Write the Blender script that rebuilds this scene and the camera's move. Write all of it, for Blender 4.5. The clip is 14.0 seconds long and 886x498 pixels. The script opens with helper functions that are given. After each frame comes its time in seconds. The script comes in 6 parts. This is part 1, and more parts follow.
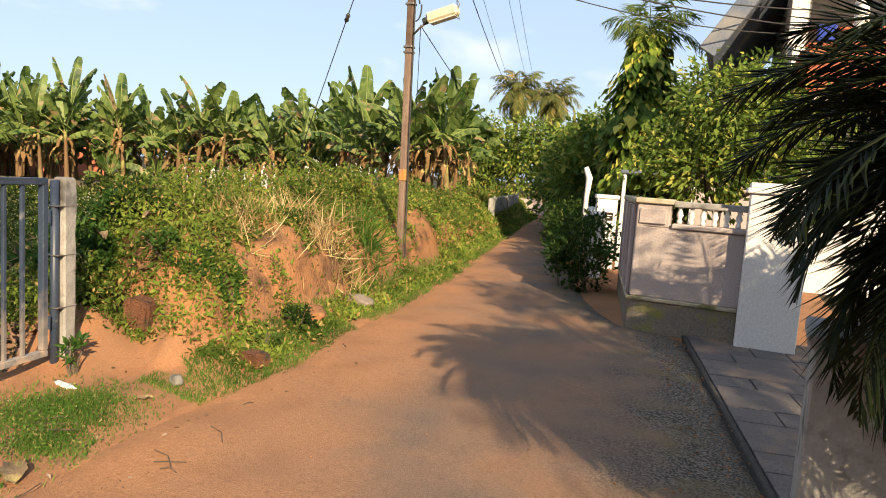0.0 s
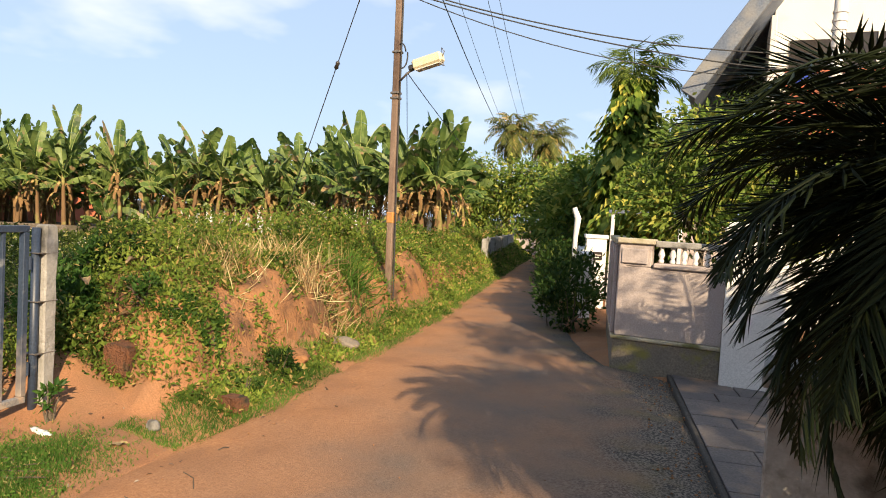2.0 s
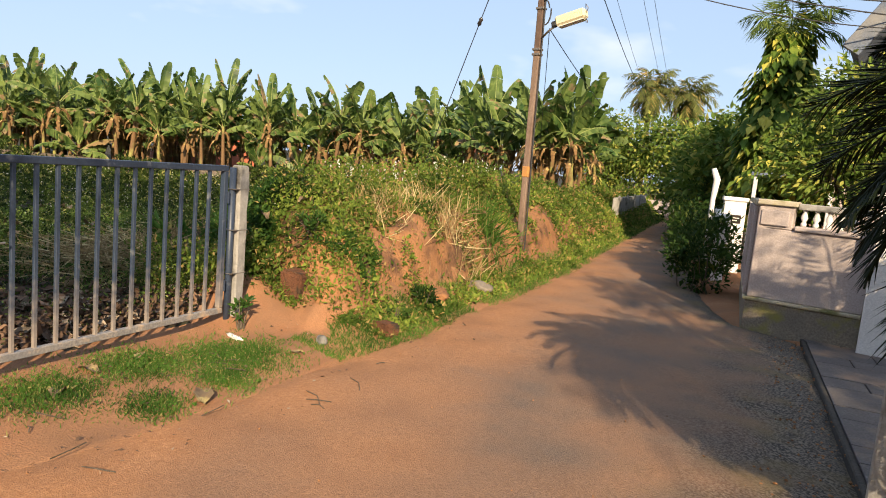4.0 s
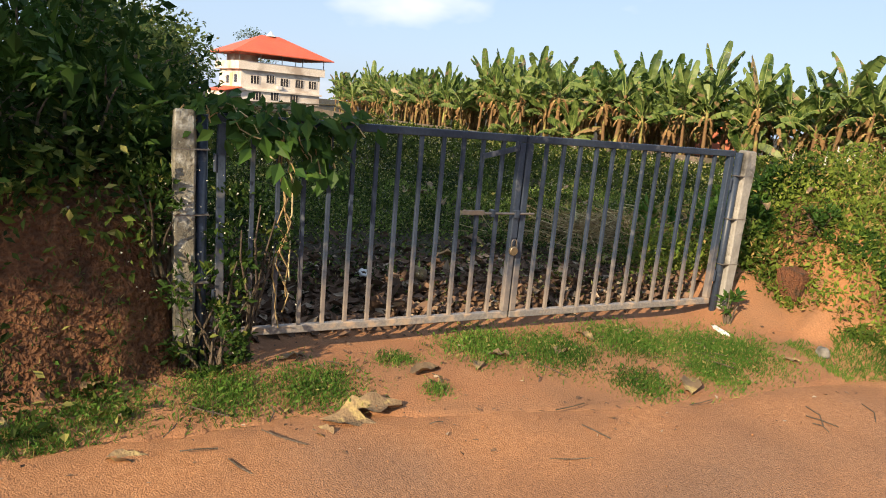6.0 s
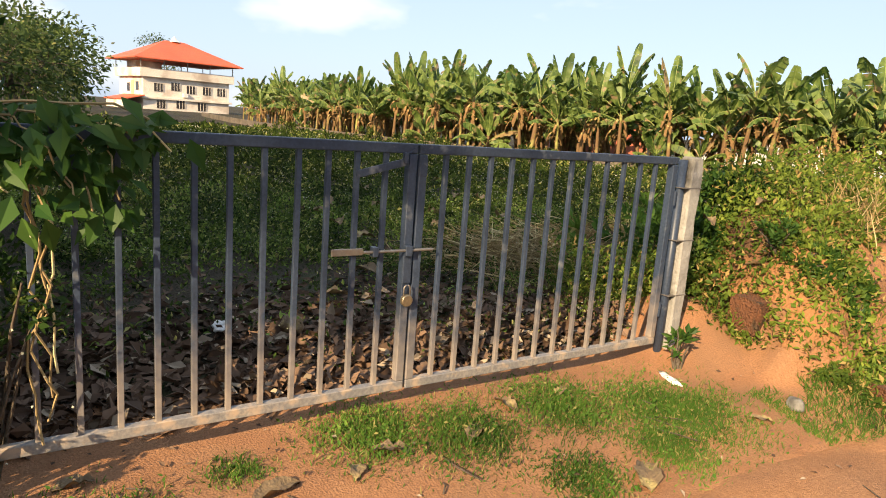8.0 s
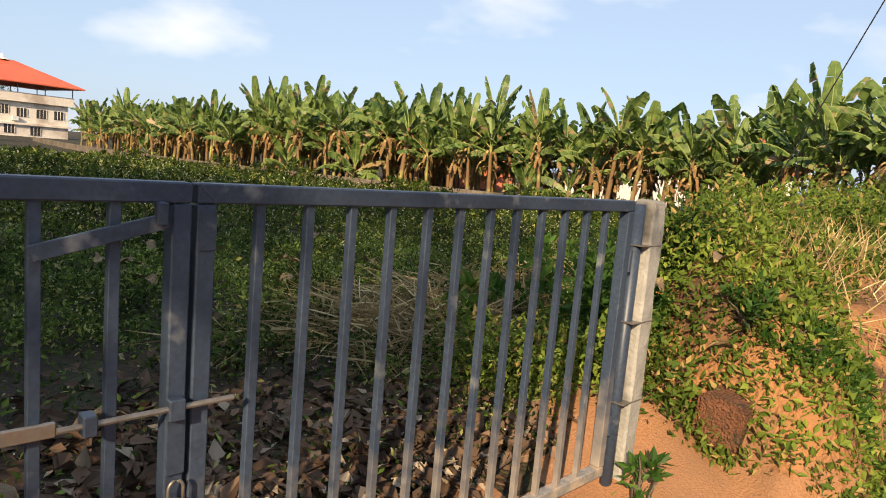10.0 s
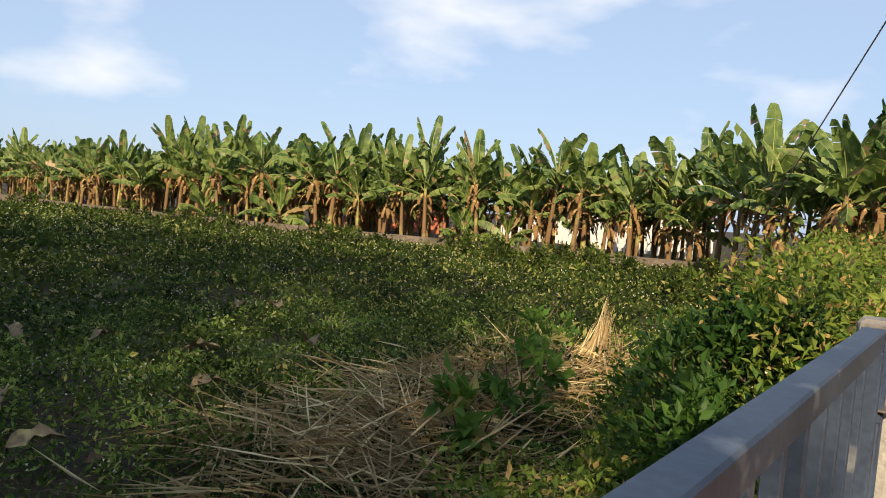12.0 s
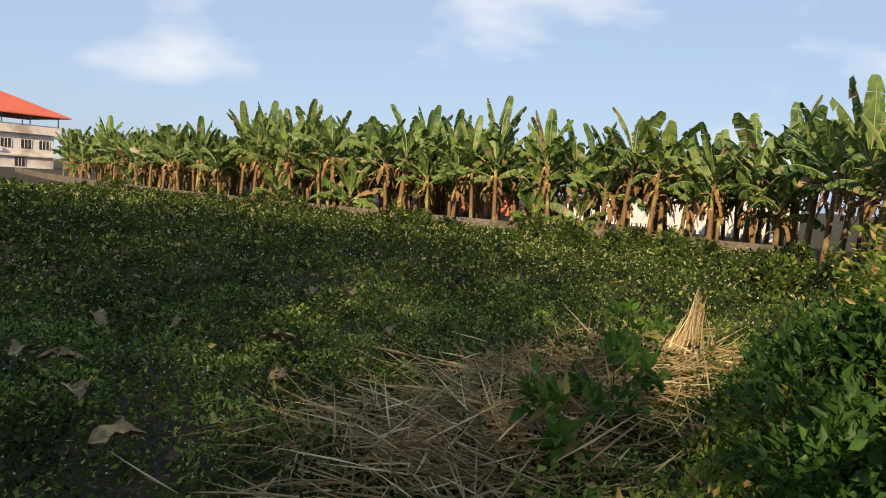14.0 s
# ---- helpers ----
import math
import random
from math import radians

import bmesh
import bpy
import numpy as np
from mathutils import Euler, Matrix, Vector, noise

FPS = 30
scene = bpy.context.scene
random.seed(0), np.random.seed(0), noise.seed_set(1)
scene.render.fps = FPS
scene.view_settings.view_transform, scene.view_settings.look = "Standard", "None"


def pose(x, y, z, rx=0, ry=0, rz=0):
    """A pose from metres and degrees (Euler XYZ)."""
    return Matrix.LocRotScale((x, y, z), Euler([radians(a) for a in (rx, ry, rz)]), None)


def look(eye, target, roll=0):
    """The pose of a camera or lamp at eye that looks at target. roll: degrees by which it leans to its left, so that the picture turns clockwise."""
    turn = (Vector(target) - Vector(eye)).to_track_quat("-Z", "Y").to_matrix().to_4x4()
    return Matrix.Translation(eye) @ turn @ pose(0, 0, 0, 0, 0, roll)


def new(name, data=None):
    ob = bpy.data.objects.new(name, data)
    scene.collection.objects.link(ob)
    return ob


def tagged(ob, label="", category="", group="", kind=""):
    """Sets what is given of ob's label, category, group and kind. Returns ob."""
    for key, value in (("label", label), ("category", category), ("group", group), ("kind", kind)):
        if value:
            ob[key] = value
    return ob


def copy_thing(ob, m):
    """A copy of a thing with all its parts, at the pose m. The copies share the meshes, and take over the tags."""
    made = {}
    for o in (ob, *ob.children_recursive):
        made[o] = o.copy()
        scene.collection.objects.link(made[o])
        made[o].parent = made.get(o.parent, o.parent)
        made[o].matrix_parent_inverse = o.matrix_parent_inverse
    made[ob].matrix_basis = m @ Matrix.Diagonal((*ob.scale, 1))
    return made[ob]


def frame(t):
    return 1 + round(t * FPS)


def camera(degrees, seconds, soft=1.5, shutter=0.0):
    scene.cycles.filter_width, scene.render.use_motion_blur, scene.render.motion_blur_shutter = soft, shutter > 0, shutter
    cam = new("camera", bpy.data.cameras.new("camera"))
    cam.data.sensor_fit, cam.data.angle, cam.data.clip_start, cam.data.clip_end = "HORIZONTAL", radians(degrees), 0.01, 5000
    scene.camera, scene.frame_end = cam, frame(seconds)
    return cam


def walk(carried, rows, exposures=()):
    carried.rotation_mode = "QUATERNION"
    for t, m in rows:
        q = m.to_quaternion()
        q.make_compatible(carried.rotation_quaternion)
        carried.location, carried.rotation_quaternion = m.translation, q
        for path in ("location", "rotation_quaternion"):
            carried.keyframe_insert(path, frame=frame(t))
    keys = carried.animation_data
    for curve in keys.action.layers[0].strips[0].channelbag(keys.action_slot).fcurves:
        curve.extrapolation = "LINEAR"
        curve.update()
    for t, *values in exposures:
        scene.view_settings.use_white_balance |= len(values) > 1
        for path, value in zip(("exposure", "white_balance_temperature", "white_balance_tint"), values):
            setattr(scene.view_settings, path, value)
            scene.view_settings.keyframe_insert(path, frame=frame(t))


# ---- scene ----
cam = camera(67.4, 14.0, soft=1.0)
PATH = [
    (0, (0.331, 0.832, 1.739), (-0.444, 2.662, 1.521), 3.9),
    (0.5, (0.403, 0.809, 1.74), (-0.388, 2.637, 1.557), 3.8),
    (1, (0.352, 0.837, 1.759), (-0.422, 2.675, 1.603), 3.9),
    (1.5, (0.405, 0.844, 1.769), (-0.366, 2.685, 1.636), 3.8),
    (2, (0.525, 0.838, 1.773), (-0.259, 2.675, 1.676), 3.3),
    (2.2, (0.536, 0.841, 1.777), (-0.249, 2.678, 1.684), 3.3),
    (4.3, (0.649, 0.266, 1.696), (-0.564, 1.829, 1.398), 5.5),
    (4.5, (0.607, 0.246, 1.683), (-0.698, 1.73, 1.374), 5.8),
    (5, (0.59, 0.212, 1.676), (-0.94, 1.447, 1.313), 5.7),
    (5.5, (0.518, 0.192, 1.645), (-1.213, 1.089, 1.2), 6.2),
    (6, (0.418, 0.184, 1.664), (-1.445, 0.783, 1.251), 5.1),
    (6.5, (0.311, 0.254, 1.664), (-1.589, 0.739, 1.268), 4.3),
    (7, (0.013, 0.357, 1.621), (-1.874, 0.883, 1.219), 4.4),
    (7.5, (-0.341, 0.528, 1.679), (-2.193, 1.177, 1.289), 4.4),
    (8, (-0.709, 0.84, 1.654), (-2.496, 1.655, 1.277), 4.3),
    (8.5, (-1.056, 1.058, 1.643), (-2.749, 2.061, 1.284), 4.3),
    (8.7, (-1.235, 1.113, 1.649), (-2.882, 2.191, 1.292), 4.2),
    (10.8, (-2.941, 2.008, 1.621), (-4.552, 3.173, 1.406), 5.4),
    (11, (-3.142, 2.05, 1.64), (-4.752, 3.22, 1.439), 5.5),
    (11.3, (-3.425, 2.066, 1.668), (-5.019, 3.261, 1.502), 5.7),
    (11.5, (-3.572, 2.151, 1.697), (-5.141, 3.38, 1.532), 4.9),
    (12, (-3.778, 2.316, 1.736), (-5.265, 3.648, 1.616), 4.4),
    (12.5, (-3.92, 2.476, 1.766), (-5.347, 3.875, 1.692), 3.7),
    (13, (-3.967, 2.535, 1.81), (-5.3, 4.026, 1.757), 2.7),
    (13.5, (-4.029, 2.463, 1.804), (-5.447, 3.869, 1.702), 3.2),
    (14, (-4.067, 2.411, 1.773), (-5.674, 3.586, 1.583), 4.0),
]
walk(cam, [(t, look(eye, target, roll)) for t, eye, target, roll in PATH],
     exposures=[(0, 0.96, 7300, 10), (2.2, 0.88, 7100, 10), (5, 0.84, 7000, 10), (6.5, 0.92, 7200, 10), (7.5, 1.06, 7700, 10), (8.7, 1.06, 7700, 10), (11, 0.64, 7050, 10), (12.5, 0.72, 7000, 10), (14, 0.56, 7000, 10)])

# ---- light ----
SUN_AZ, SUN_EL = radians(-50), radians(26)          # the sun stands to the south-east, low
to_sun = Vector((math.cos(SUN_EL) * math.cos(SUN_AZ), math.cos(SUN_EL) * math.sin(SUN_AZ), math.sin(SUN_EL)))
sun = new("sun", bpy.data.lights.new("sun", "SUN"))
sun.data.energy, sun.data.angle, sun.data.color = 5.0, radians(0.6), (1.0, 0.82, 0.585)
sun.matrix_world = look(to_sun * 60, (0, 0, 0))

world = bpy.data.worlds.new("sky")
scene.world = world
world.use_nodes = True
wn, wl = world.node_tree.nodes, world.node_tree.links
wn.clear()
sky = wn.new("ShaderNodeTexSky")
sky.sky_type, sky.sun_disc = "NISHITA", False
sky.sun_elevation, sky.sun_rotation = SUN_EL, math.pi / 2 - SUN_AZ
sky.air_density, sky.dust_density, sky.ozone_density = 1.0, 1.2, 2.5
coord = wn.new("ShaderNodeTexCoord")
stretch = wn.new("ShaderNodeMapping")
stretch.inputs["Scale"].default_value = (1.7, 1.7, 4.2)
stretch.inputs["Location"].default_value = (0.35, 0.1, 0.2)
puff = wn.new("ShaderNodeTexNoise")
puff.inputs["Scale"].default_value, puff.inputs["Detail"].default_value, puff.inputs["Roughness"].default_value = 1.6, 5.0, 0.5
cut = wn.new("ShaderNodeValToRGB")
cut.color_ramp.elements[0].position, cut.color_ramp.elements[1].position = 0.54, 0.78
cloud = wn.new("ShaderNodeMix")
cloud.data_type = "RGBA"
cloud.inputs[7].default_value = (7.4, 7.5, 7.8, 1)
back = wn.new("ShaderNodeBackground")
back.inputs["Strength"].default_value = 0.095
wout = wn.new("ShaderNodeOutputWorld")
wl.new(coord.outputs["Generated"], stretch.inputs["Vector"])
wl.new(stretch.outputs["Vector"], puff.inputs["Vector"])
wl.new(puff.outputs["Fac"], cut.inputs["Fac"])
wl.new(cut.outputs["Color"], cloud.inputs[0])
haze = wn.new("ShaderNodeMix")
haze.data_type = "RGBA"
haze.inputs[0].default_value = 0.72
haze.inputs[7].default_value = (3.35, 4.5, 6.6, 1)
wl.new(sky.outputs["Color"], haze.inputs[6])
wl.new(haze.outputs[2], cloud.inputs[6])
wl.new(cloud.outputs[2], back.inputs["Color"])
wl.new(back.outputs["Background"], wout.inputs["Surface"])


# ---- materials ----
def ramp_mix(nt, fac, a, b):
    m = nt.nodes.new("ShaderNodeMix")
    m.data_type = "RGBA"
    nt.links.new(fac, m.inputs[0])
    for socket, value in ((6, a), (7, b)):
        if isinstance(value, tuple):
            m.inputs[socket].default_value = (*value, 1)
        else:
            nt.links.new(value, m.inputs[socket])
    return m.outputs[2]


def noise_fac(nt, vec, scale, lo=0.35, hi=0.65, detail=4.0, stretch3=None):
    if stretch3:
        mp = nt.nodes.new("ShaderNodeMapping")
        mp.inputs["Scale"].default_value = stretch3
        nt.links.new(vec, mp.inputs["Vector"])
        vec = mp.outputs["Vector"]
    n = nt.nodes.new("ShaderNodeTexNoise")
    n.inputs["Scale"].default_value, n.inputs["Detail"].default_value = scale, detail
    nt.links.new(vec, n.inputs["Vector"])
    r = nt.nodes.new("ShaderNodeMapRange")
    r.inputs["From Min"].default_value, r.inputs["From Max"].default_value = lo, hi
    nt.links.new(n.outputs["Fac"], r.inputs["Value"])
    return r.outputs["Result"]


def surface(name, c1, c2, rough=0.8, scale=3.0, c3=None, scale3=0.6, fine=40.0, bump=0.3, depth=0.01, metal=0.0,
            stretch3=None, spec=0.3, lo3=0.52, hi3=0.68):
    """Two-scale coloured surface with fine relief."""
    m = bpy.data.materials.new(name)
    m.use_nodes = True
    nt = m.node_tree
    b = nt.nodes["Principled BSDF"]
    geo = nt.nodes.new("ShaderNodeNewGeometry")
    vec = geo.outputs["Position"]
    col = ramp_mix(nt, noise_fac(nt, vec, scale, stretch3=stretch3), c1, c2)
    f2 = noise_fac(nt, vec, fine, 0.3, 0.7, 3.0, stretch3)
    dark = tuple(0.72 * v for v in c1)
    col = ramp_mix(nt, f2, dark, col)
    if c3:
        col = ramp_mix(nt, noise_fac(nt, vec, scale3, lo3, hi3, 6.0), col, c3)
    nt.links.new(col, b.inputs["Base Color"])
    b.inputs["Roughness"].default_value, b.inputs["Metallic"].default_value = rough, metal
    b.inputs["Specular IOR Level"].default_value = spec
    if bump:
        bp = nt.nodes.new("ShaderNodeBump")
        bp.inputs["Strength"].default_value, bp.inputs["Distance"].default_value = bump, depth
        nt.links.new(f2, bp.inputs["Height"])
        nt.links.new(bp.outputs["Normal"], b.inputs["Normal"])
    return m


def foliage(name, c1, c2, c3=None, part3=0.1, rough=0.6, trans=0.35, piece=False, broad=False, spec=0.14):
    """Leaf material: colour varies from leaf to leaf, with some light passing through."""
    m = bpy.data.materials.new(name)
    m.use_nodes = True
    nt = m.node_tree
    b = nt.nodes["Principled BSDF"]
    geo = nt.nodes.new("ShaderNodeNewGeometry")
    if piece:
        info = nt.nodes.new("ShaderNodeObjectInfo")
        rnd = info.outputs["Random"]
    elif broad:
        rnd = noise_fac(nt, geo.outputs["Position"], 0.9, 0.3, 0.7, 2.0)
    else:
        rnd = geo.outputs["Random Per Island"]
    col = ramp_mix(nt, rnd, c1, c2)
    patch = noise_fac(nt, geo.outputs["Position"], 1.3, 0.35, 0.65, 3.0)
    col = ramp_mix(nt, patch, col, tuple(0.6 * v for v in c1))
    if piece:
        col = ramp_mix(nt, noise_fac(nt, geo.outputs["Position"], 6.0, 0.45, 0.7, 4.0, (1, 1, 0.4)), col, c2)
        col = ramp_mix(nt, noise_fac(nt, geo.outputs["Position"], 2.2, 0.60, 0.66, 5.0), col, (0.30, 0.21, 0.11))
    if c3:
        mul = nt.nodes.new("ShaderNodeMath")
        mul.operation, mul.inputs[1].default_value = "MULTIPLY", 7.31
        fr = nt.nodes.new("ShaderNodeMath")
        fr.operation = "FRACT"
        less = nt.nodes.new("ShaderNodeMath")
        less.operation, less.inputs[1].default_value = "LESS_THAN", part3
        nt.links.new(rnd, mul.inputs[0]), nt.links.new(mul.outputs[0], fr.inputs[0]), nt.links.new(fr.outputs[0], less.inputs[0])
        col = ramp_mix(nt, less.outputs[0], col, c3)
    nt.links.new(col, b.inputs["Base Color"])
    b.inputs["Roughness"].default_value = rough
    b.inputs["Specular IOR Level"].default_value = spec
    if trans:
        tr = nt.nodes.new("ShaderNodeBsdfTranslucent")
        nt.links.new(col, tr.inputs["Color"])
        mx = nt.nodes.new("ShaderNodeMixShader")
        mx.inputs[0].default_value = trans
        nt.links.new(b.outputs[0], mx.inputs[1]), nt.links.new(tr.outputs[0], mx.inputs[2])
        nt.links.new(mx.outputs[0], nt.nodes["Material Output"].inputs["Surface"])
    return m


M_soil = surface("red_soil", (0.33, 0.155, 0.076), (0.43, 0.22, 0.11), 0.95, 3.0, (0.21, 0.11, 0.06), 1.5, 90, 0.5, 0.008, lo3=0.48, hi3=0.72)
M_bankface = surface("eroded_bank", (0.41, 0.195, 0.085), (0.28, 0.128, 0.058), 0.95, 3.0, (0.13, 0.068, 0.038), 2.6, 34, 0.55, 0.03, stretch3=(1.0, 1.0, 1.1), lo3=0.5, hi3=0.66)
# soil colour darkened to give deep shade between the weeds
M_soil_shaded = surface("shade_darkened_soil", (0.035, 0.028, 0.016), (0.07, 0.048, 0.028), 0.95, 2.0, (0.05, 0.06, 0.02), 0.8, 40, 0.7, 0.02)
M_laterite = surface("laterite", (0.16, 0.07, 0.035), (0.38, 0.18, 0.085), 0.95, 7.0, (0.075, 0.04, 0.024), 5.0, 38, 1.0, 0.05, lo3=0.55, hi3=0.68)
M_brick = surface("laterite_block", (0.24, 0.10, 0.05), (0.14, 0.065, 0.04), 0.95, 14.0, (0.05, 0.045, 0.03), 9.0, 70, 1.0, 0.02)
M_steel = surface("grey_paint", (0.030, 0.045, 0.076), (0.042, 0.060, 0.096), 0.45, 5.0, (0.19, 0.2, 0.21), 9.0, 60, 0.12, 0.002, spec=0.5, lo3=0.62, hi3=0.75)
def low_sun_paint():
    """Grey paint paling downwards to dusty brown: sunlight on the lower bars, painted in."""
    m = surface("sunlit_low_paint", (0.036, 0.054, 0.09), (0.048, 0.069, 0.108), 0.45, 5.0, (0.16, 0.17, 0.18), 9.0, 60, 0.12, 0.002, spec=0.4, lo3=0.62, hi3=0.75)
    nt = m.node_tree
    b = nt.nodes["Principled BSDF"]
    paint = b.inputs["Base Color"].links[0].from_socket
    geo = nt.nodes.new("ShaderNodeNewGeometry")
    sep = nt.nodes.new("ShaderNodeSeparateXYZ")
    nt.links.new(geo.outputs["Position"], sep.inputs[0])
    fall = nt.nodes.new("ShaderNodeMapRange")
    fall.inputs["From Min"].default_value, fall.inputs["From Max"].default_value = 0.8, 0.22
    fall.inputs["To Min"].default_value, fall.inputs["To Max"].default_value = -0.35, 0.62
    fall.clamp = False
    nt.links.new(sep.outputs["Z"], fall.inputs["Value"])
    add = nt.nodes.new("ShaderNodeMath")
    add.operation, add.inputs[1].default_value, add.use_clamp = "MULTIPLY_ADD", 0.4, True
    nt.links.new(noise_fac(nt, geo.outputs["Position"], 14.0, 0.3, 0.7), add.inputs[0])
    nt.links.new(fall.outputs[0], add.inputs[2])
    nt.links.new(ramp_mix(nt, add.outputs[0], paint, (0.30, 0.25, 0.21)), b.inputs["Base Color"])
    return m


M_steel_sunlit_low = low_sun_paint()
# bottom rail: dust, plus a paler tone for the sun falling on it
M_steel_dusty_sunlit = surface("dusty_sunlit_grey_paint", (0.22, 0.21, 0.21), (0.33, 0.29, 0.25), 0.65, 6.0, (0.40, 0.30, 0.22), 12.0, 60, 0.15, 0.002)
M_bolt = surface("bare_steel", (0.32, 0.29, 0.26), (0.22, 0.17, 0.13), 0.45, 30.0, None, 1, 90, 0.2, 0.001, metal=0.7)
M_brass = surface("dull_brass", (0.42, 0.34, 0.22), (0.3, 0.24, 0.17), 0.4, 40.0, None, 1, 90, 0.1, 0.001, metal=0.8)
M_concrete = surface("weathered_concrete", (0.37, 0.355, 0.33), (0.25, 0.24, 0.22), 0.9, 9.0, (0.09, 0.085, 0.075), 5.0, 50, 0.5, 0.006)
M_mossy = surface("mossy_concrete", (0.24, 0.22, 0.17), (0.13, 0.125, 0.10), 0.9, 9.0, (0.42, 0.42, 0.38), 11.0, 50, 0.6, 0.008)
M_pole = surface("weathered_pole", (0.20, 0.135, 0.10), (0.30, 0.22, 0.17), 0.85, 3.0, (0.10, 0.065, 0.05), 2.0, 40, 0.5, 0.006, stretch3=(6, 6, 0.5))
M_wire = surface("black_cable", (0.03, 0.03, 0.032), (0.05, 0.05, 0.05), 0.6, 10, None, 1, 40, 0)
M_plaster = surface("pinkish_white_plaster", (0.47, 0.40, 0.375), (0.41, 0.345, 0.32), 0.85, 1.4, (0.25, 0.21, 0.17), 1.6, 60, 0.2, 0.004, lo3=0.58, hi3=0.8)
M_white = surface("white_paint", (0.78, 0.76, 0.73), (0.70, 0.68, 0.65), 0.7, 2.0, (0.5, 0.47, 0.42), 1.3, 60, 0.15, 0.003, lo3=0.6, hi3=0.8)
M_plinth = surface("stained_plinth", (0.20, 0.17, 0.14), (0.30, 0.25, 0.18), 0.9, 3.0, (0.22, 0.2, 0.06), 4.0, 50, 0.4, 0.006)
M_mosscap = surface("mossy_ledge", (0.50, 0.44, 0.34), (0.34, 0.30, 0.13), 0.9, 6.0, (0.16, 0.15, 0.06), 6.0, 50, 0.4, 0.006)
M_tile = surface("grey_paving", (0.115, 0.10, 0.095), (0.175, 0.15, 0.14), 0.75, 3.0, (0.3, 0.19, 0.12), 1.5, 60, 0.3, 0.003)
M_roofred = surface("orange_roof_sheet", (0.60, 0.115, 0.055), (0.68, 0.15, 0.07), 0.55, 0.4, None, 1, 6, 0.1)
M_hallwall = surface("cream_wall", (0.82, 0.74, 0.65), (0.74, 0.64, 0.55), 0.8, 0.5, (0.42, 0.34, 0.28), 0.35, 8, 0.1)
M_glass_dark = surface("dark_window", (0.035, 0.03, 0.028), (0.06, 0.05, 0.045), 0.15, 1.0, None, 1, 5, 0, spec=0.5)
M_terracotta = surface("terracotta_paint", (0.50, 0.15, 0.08), (0.42, 0.12, 0.06), 0.7, 2.0, (0.3, 0.1, 0.06), 1.5, 40, 0.2)
M_roofgrey = surface("grey_roof", (0.11, 0.14, 0.20), (0.17, 0.2, 0.25), 0.6, 2.0, (0.25, 0.24, 0.22), 1.2, 30, 0.2)
M_bark = surface("grey_bark", (0.13, 0.10, 0.075), (0.2, 0.16, 0.12), 0.95, 6.0, (0.07, 0.06, 0.04), 3.0, 40, 0.8, 0.02, stretch3=(3, 3, 0.6))
M_blue = surface("blue_cloth", (0.03, 0.06, 0.32), (0.05, 0.09, 0.4), 0.9, 8, None, 1, 40, 0.3)
M_lamp = surface("cream_enamel", (0.74, 0.66, 0.46), (0.62, 0.54, 0.36), 0.4, 10, None, 1, 40, 0.05)
M_dryleaf = surface("dry_leaf", (0.25, 0.175, 0.10), (0.16, 0.10, 0.06), 0.8, 16.0, (0.40, 0.31, 0.13), 11.0, 60, 0.7, 0.006)
M_litter = foliage("leaf_litter", (0.10, 0.062, 0.042), (0.24, 0.15, 0.10), (0.32, 0.25, 0.18), 0.10, 0.8, 0.0)
M_straw = foliage("straw", (0.46, 0.34, 0.17), (0.30, 0.20, 0.10), (0.60, 0.50, 0.28), 0.2, 0.75, 0.1)
M_stem = surface("banana_stem", (0.22, 0.13, 0.06), (0.12, 0.07, 0.04), 0.8, 4.0, (0.30, 0.30, 0.09), 2.0, 30, 0.5, 0.01, stretch3=(5, 5, 0.7))
M_banana = foliage("banana_leaf", (0.045, 0.105, 0.022), (0.21, 0.28, 0.075), (0.36, 0.25, 0.13), 0.03, 0.45, 0.35, piece=True, spec=0.3)
M_banana_far = foliage("banana_leaf_far", (0.05, 0.11, 0.022), (0.22, 0.28, 0.08), None, 0, 0.5, 0.35, broad=True, spec=0.2)
M_banana_dry = foliage("dry_banana_leaf", (0.36, 0.22, 0.10), (0.26, 0.15, 0.07), (0.46, 0.33, 0.14), 0.3, 0.8, 0.25)
M_midrib = surface("midrib", (0.22, 0.28, 0.08), (0.32, 0.35, 0.12), 0.5, 3, None, 1, 30, 0)
# the field's shade is put into this leaf colour, far darker than bank_weed
M_weed_shaded = foliage("field_weed_shaded", (0.020, 0.042, 0.008), (0.135, 0.19, 0.034), (0.30, 0.29, 0.09), 0.08)
# lighter weed colour that stands in for skylight on the near field
M_weed_lightened = foliage("lightened_weed_leaf", (0.085, 0.155, 0.025), (0.34, 0.45, 0.10), (0.42, 0.40, 0.14), 0.08)
M_bankweed = foliage("bank_weed", (0.09, 0.16, 0.026), (0.31, 0.37, 0.065), (0.38, 0.27, 0.10), 0.12)
M_grass = foliage("verge_grass", (0.07, 0.17, 0.028), (0.17, 0.29, 0.05), (0.30, 0.27, 0.1), 0.12)
M_hedge = foliage("hedge_leaf", (0.024, 0.062, 0.012), (0.075, 0.135, 0.026), (0.14, 0.17, 0.04), 0.1)
M_vine = foliage("vine_leaf", (0.03, 0.085, 0.016), (0.10, 0.19, 0.034), None, 0, 0.5, 0.35, spec=0.2)
M_tree = foliage("tree_leaf", (0.09, 0.17, 0.028), (0.27, 0.34, 0.065), (0.36, 0.36, 0.08), 0.15, spec=0.2)
M_fartree = foliage("far_tree_leaf", (0.06, 0.10, 0.03), (0.13, 0.18, 0.05), (0.2, 0.2, 0.07), 0.1)
M_variegated = foliage("variegated_leaf", (0.09, 0.18, 0.028), (0.28, 0.36, 0.06), (0.58, 0.55, 0.11), 0.2, spec=0.2)
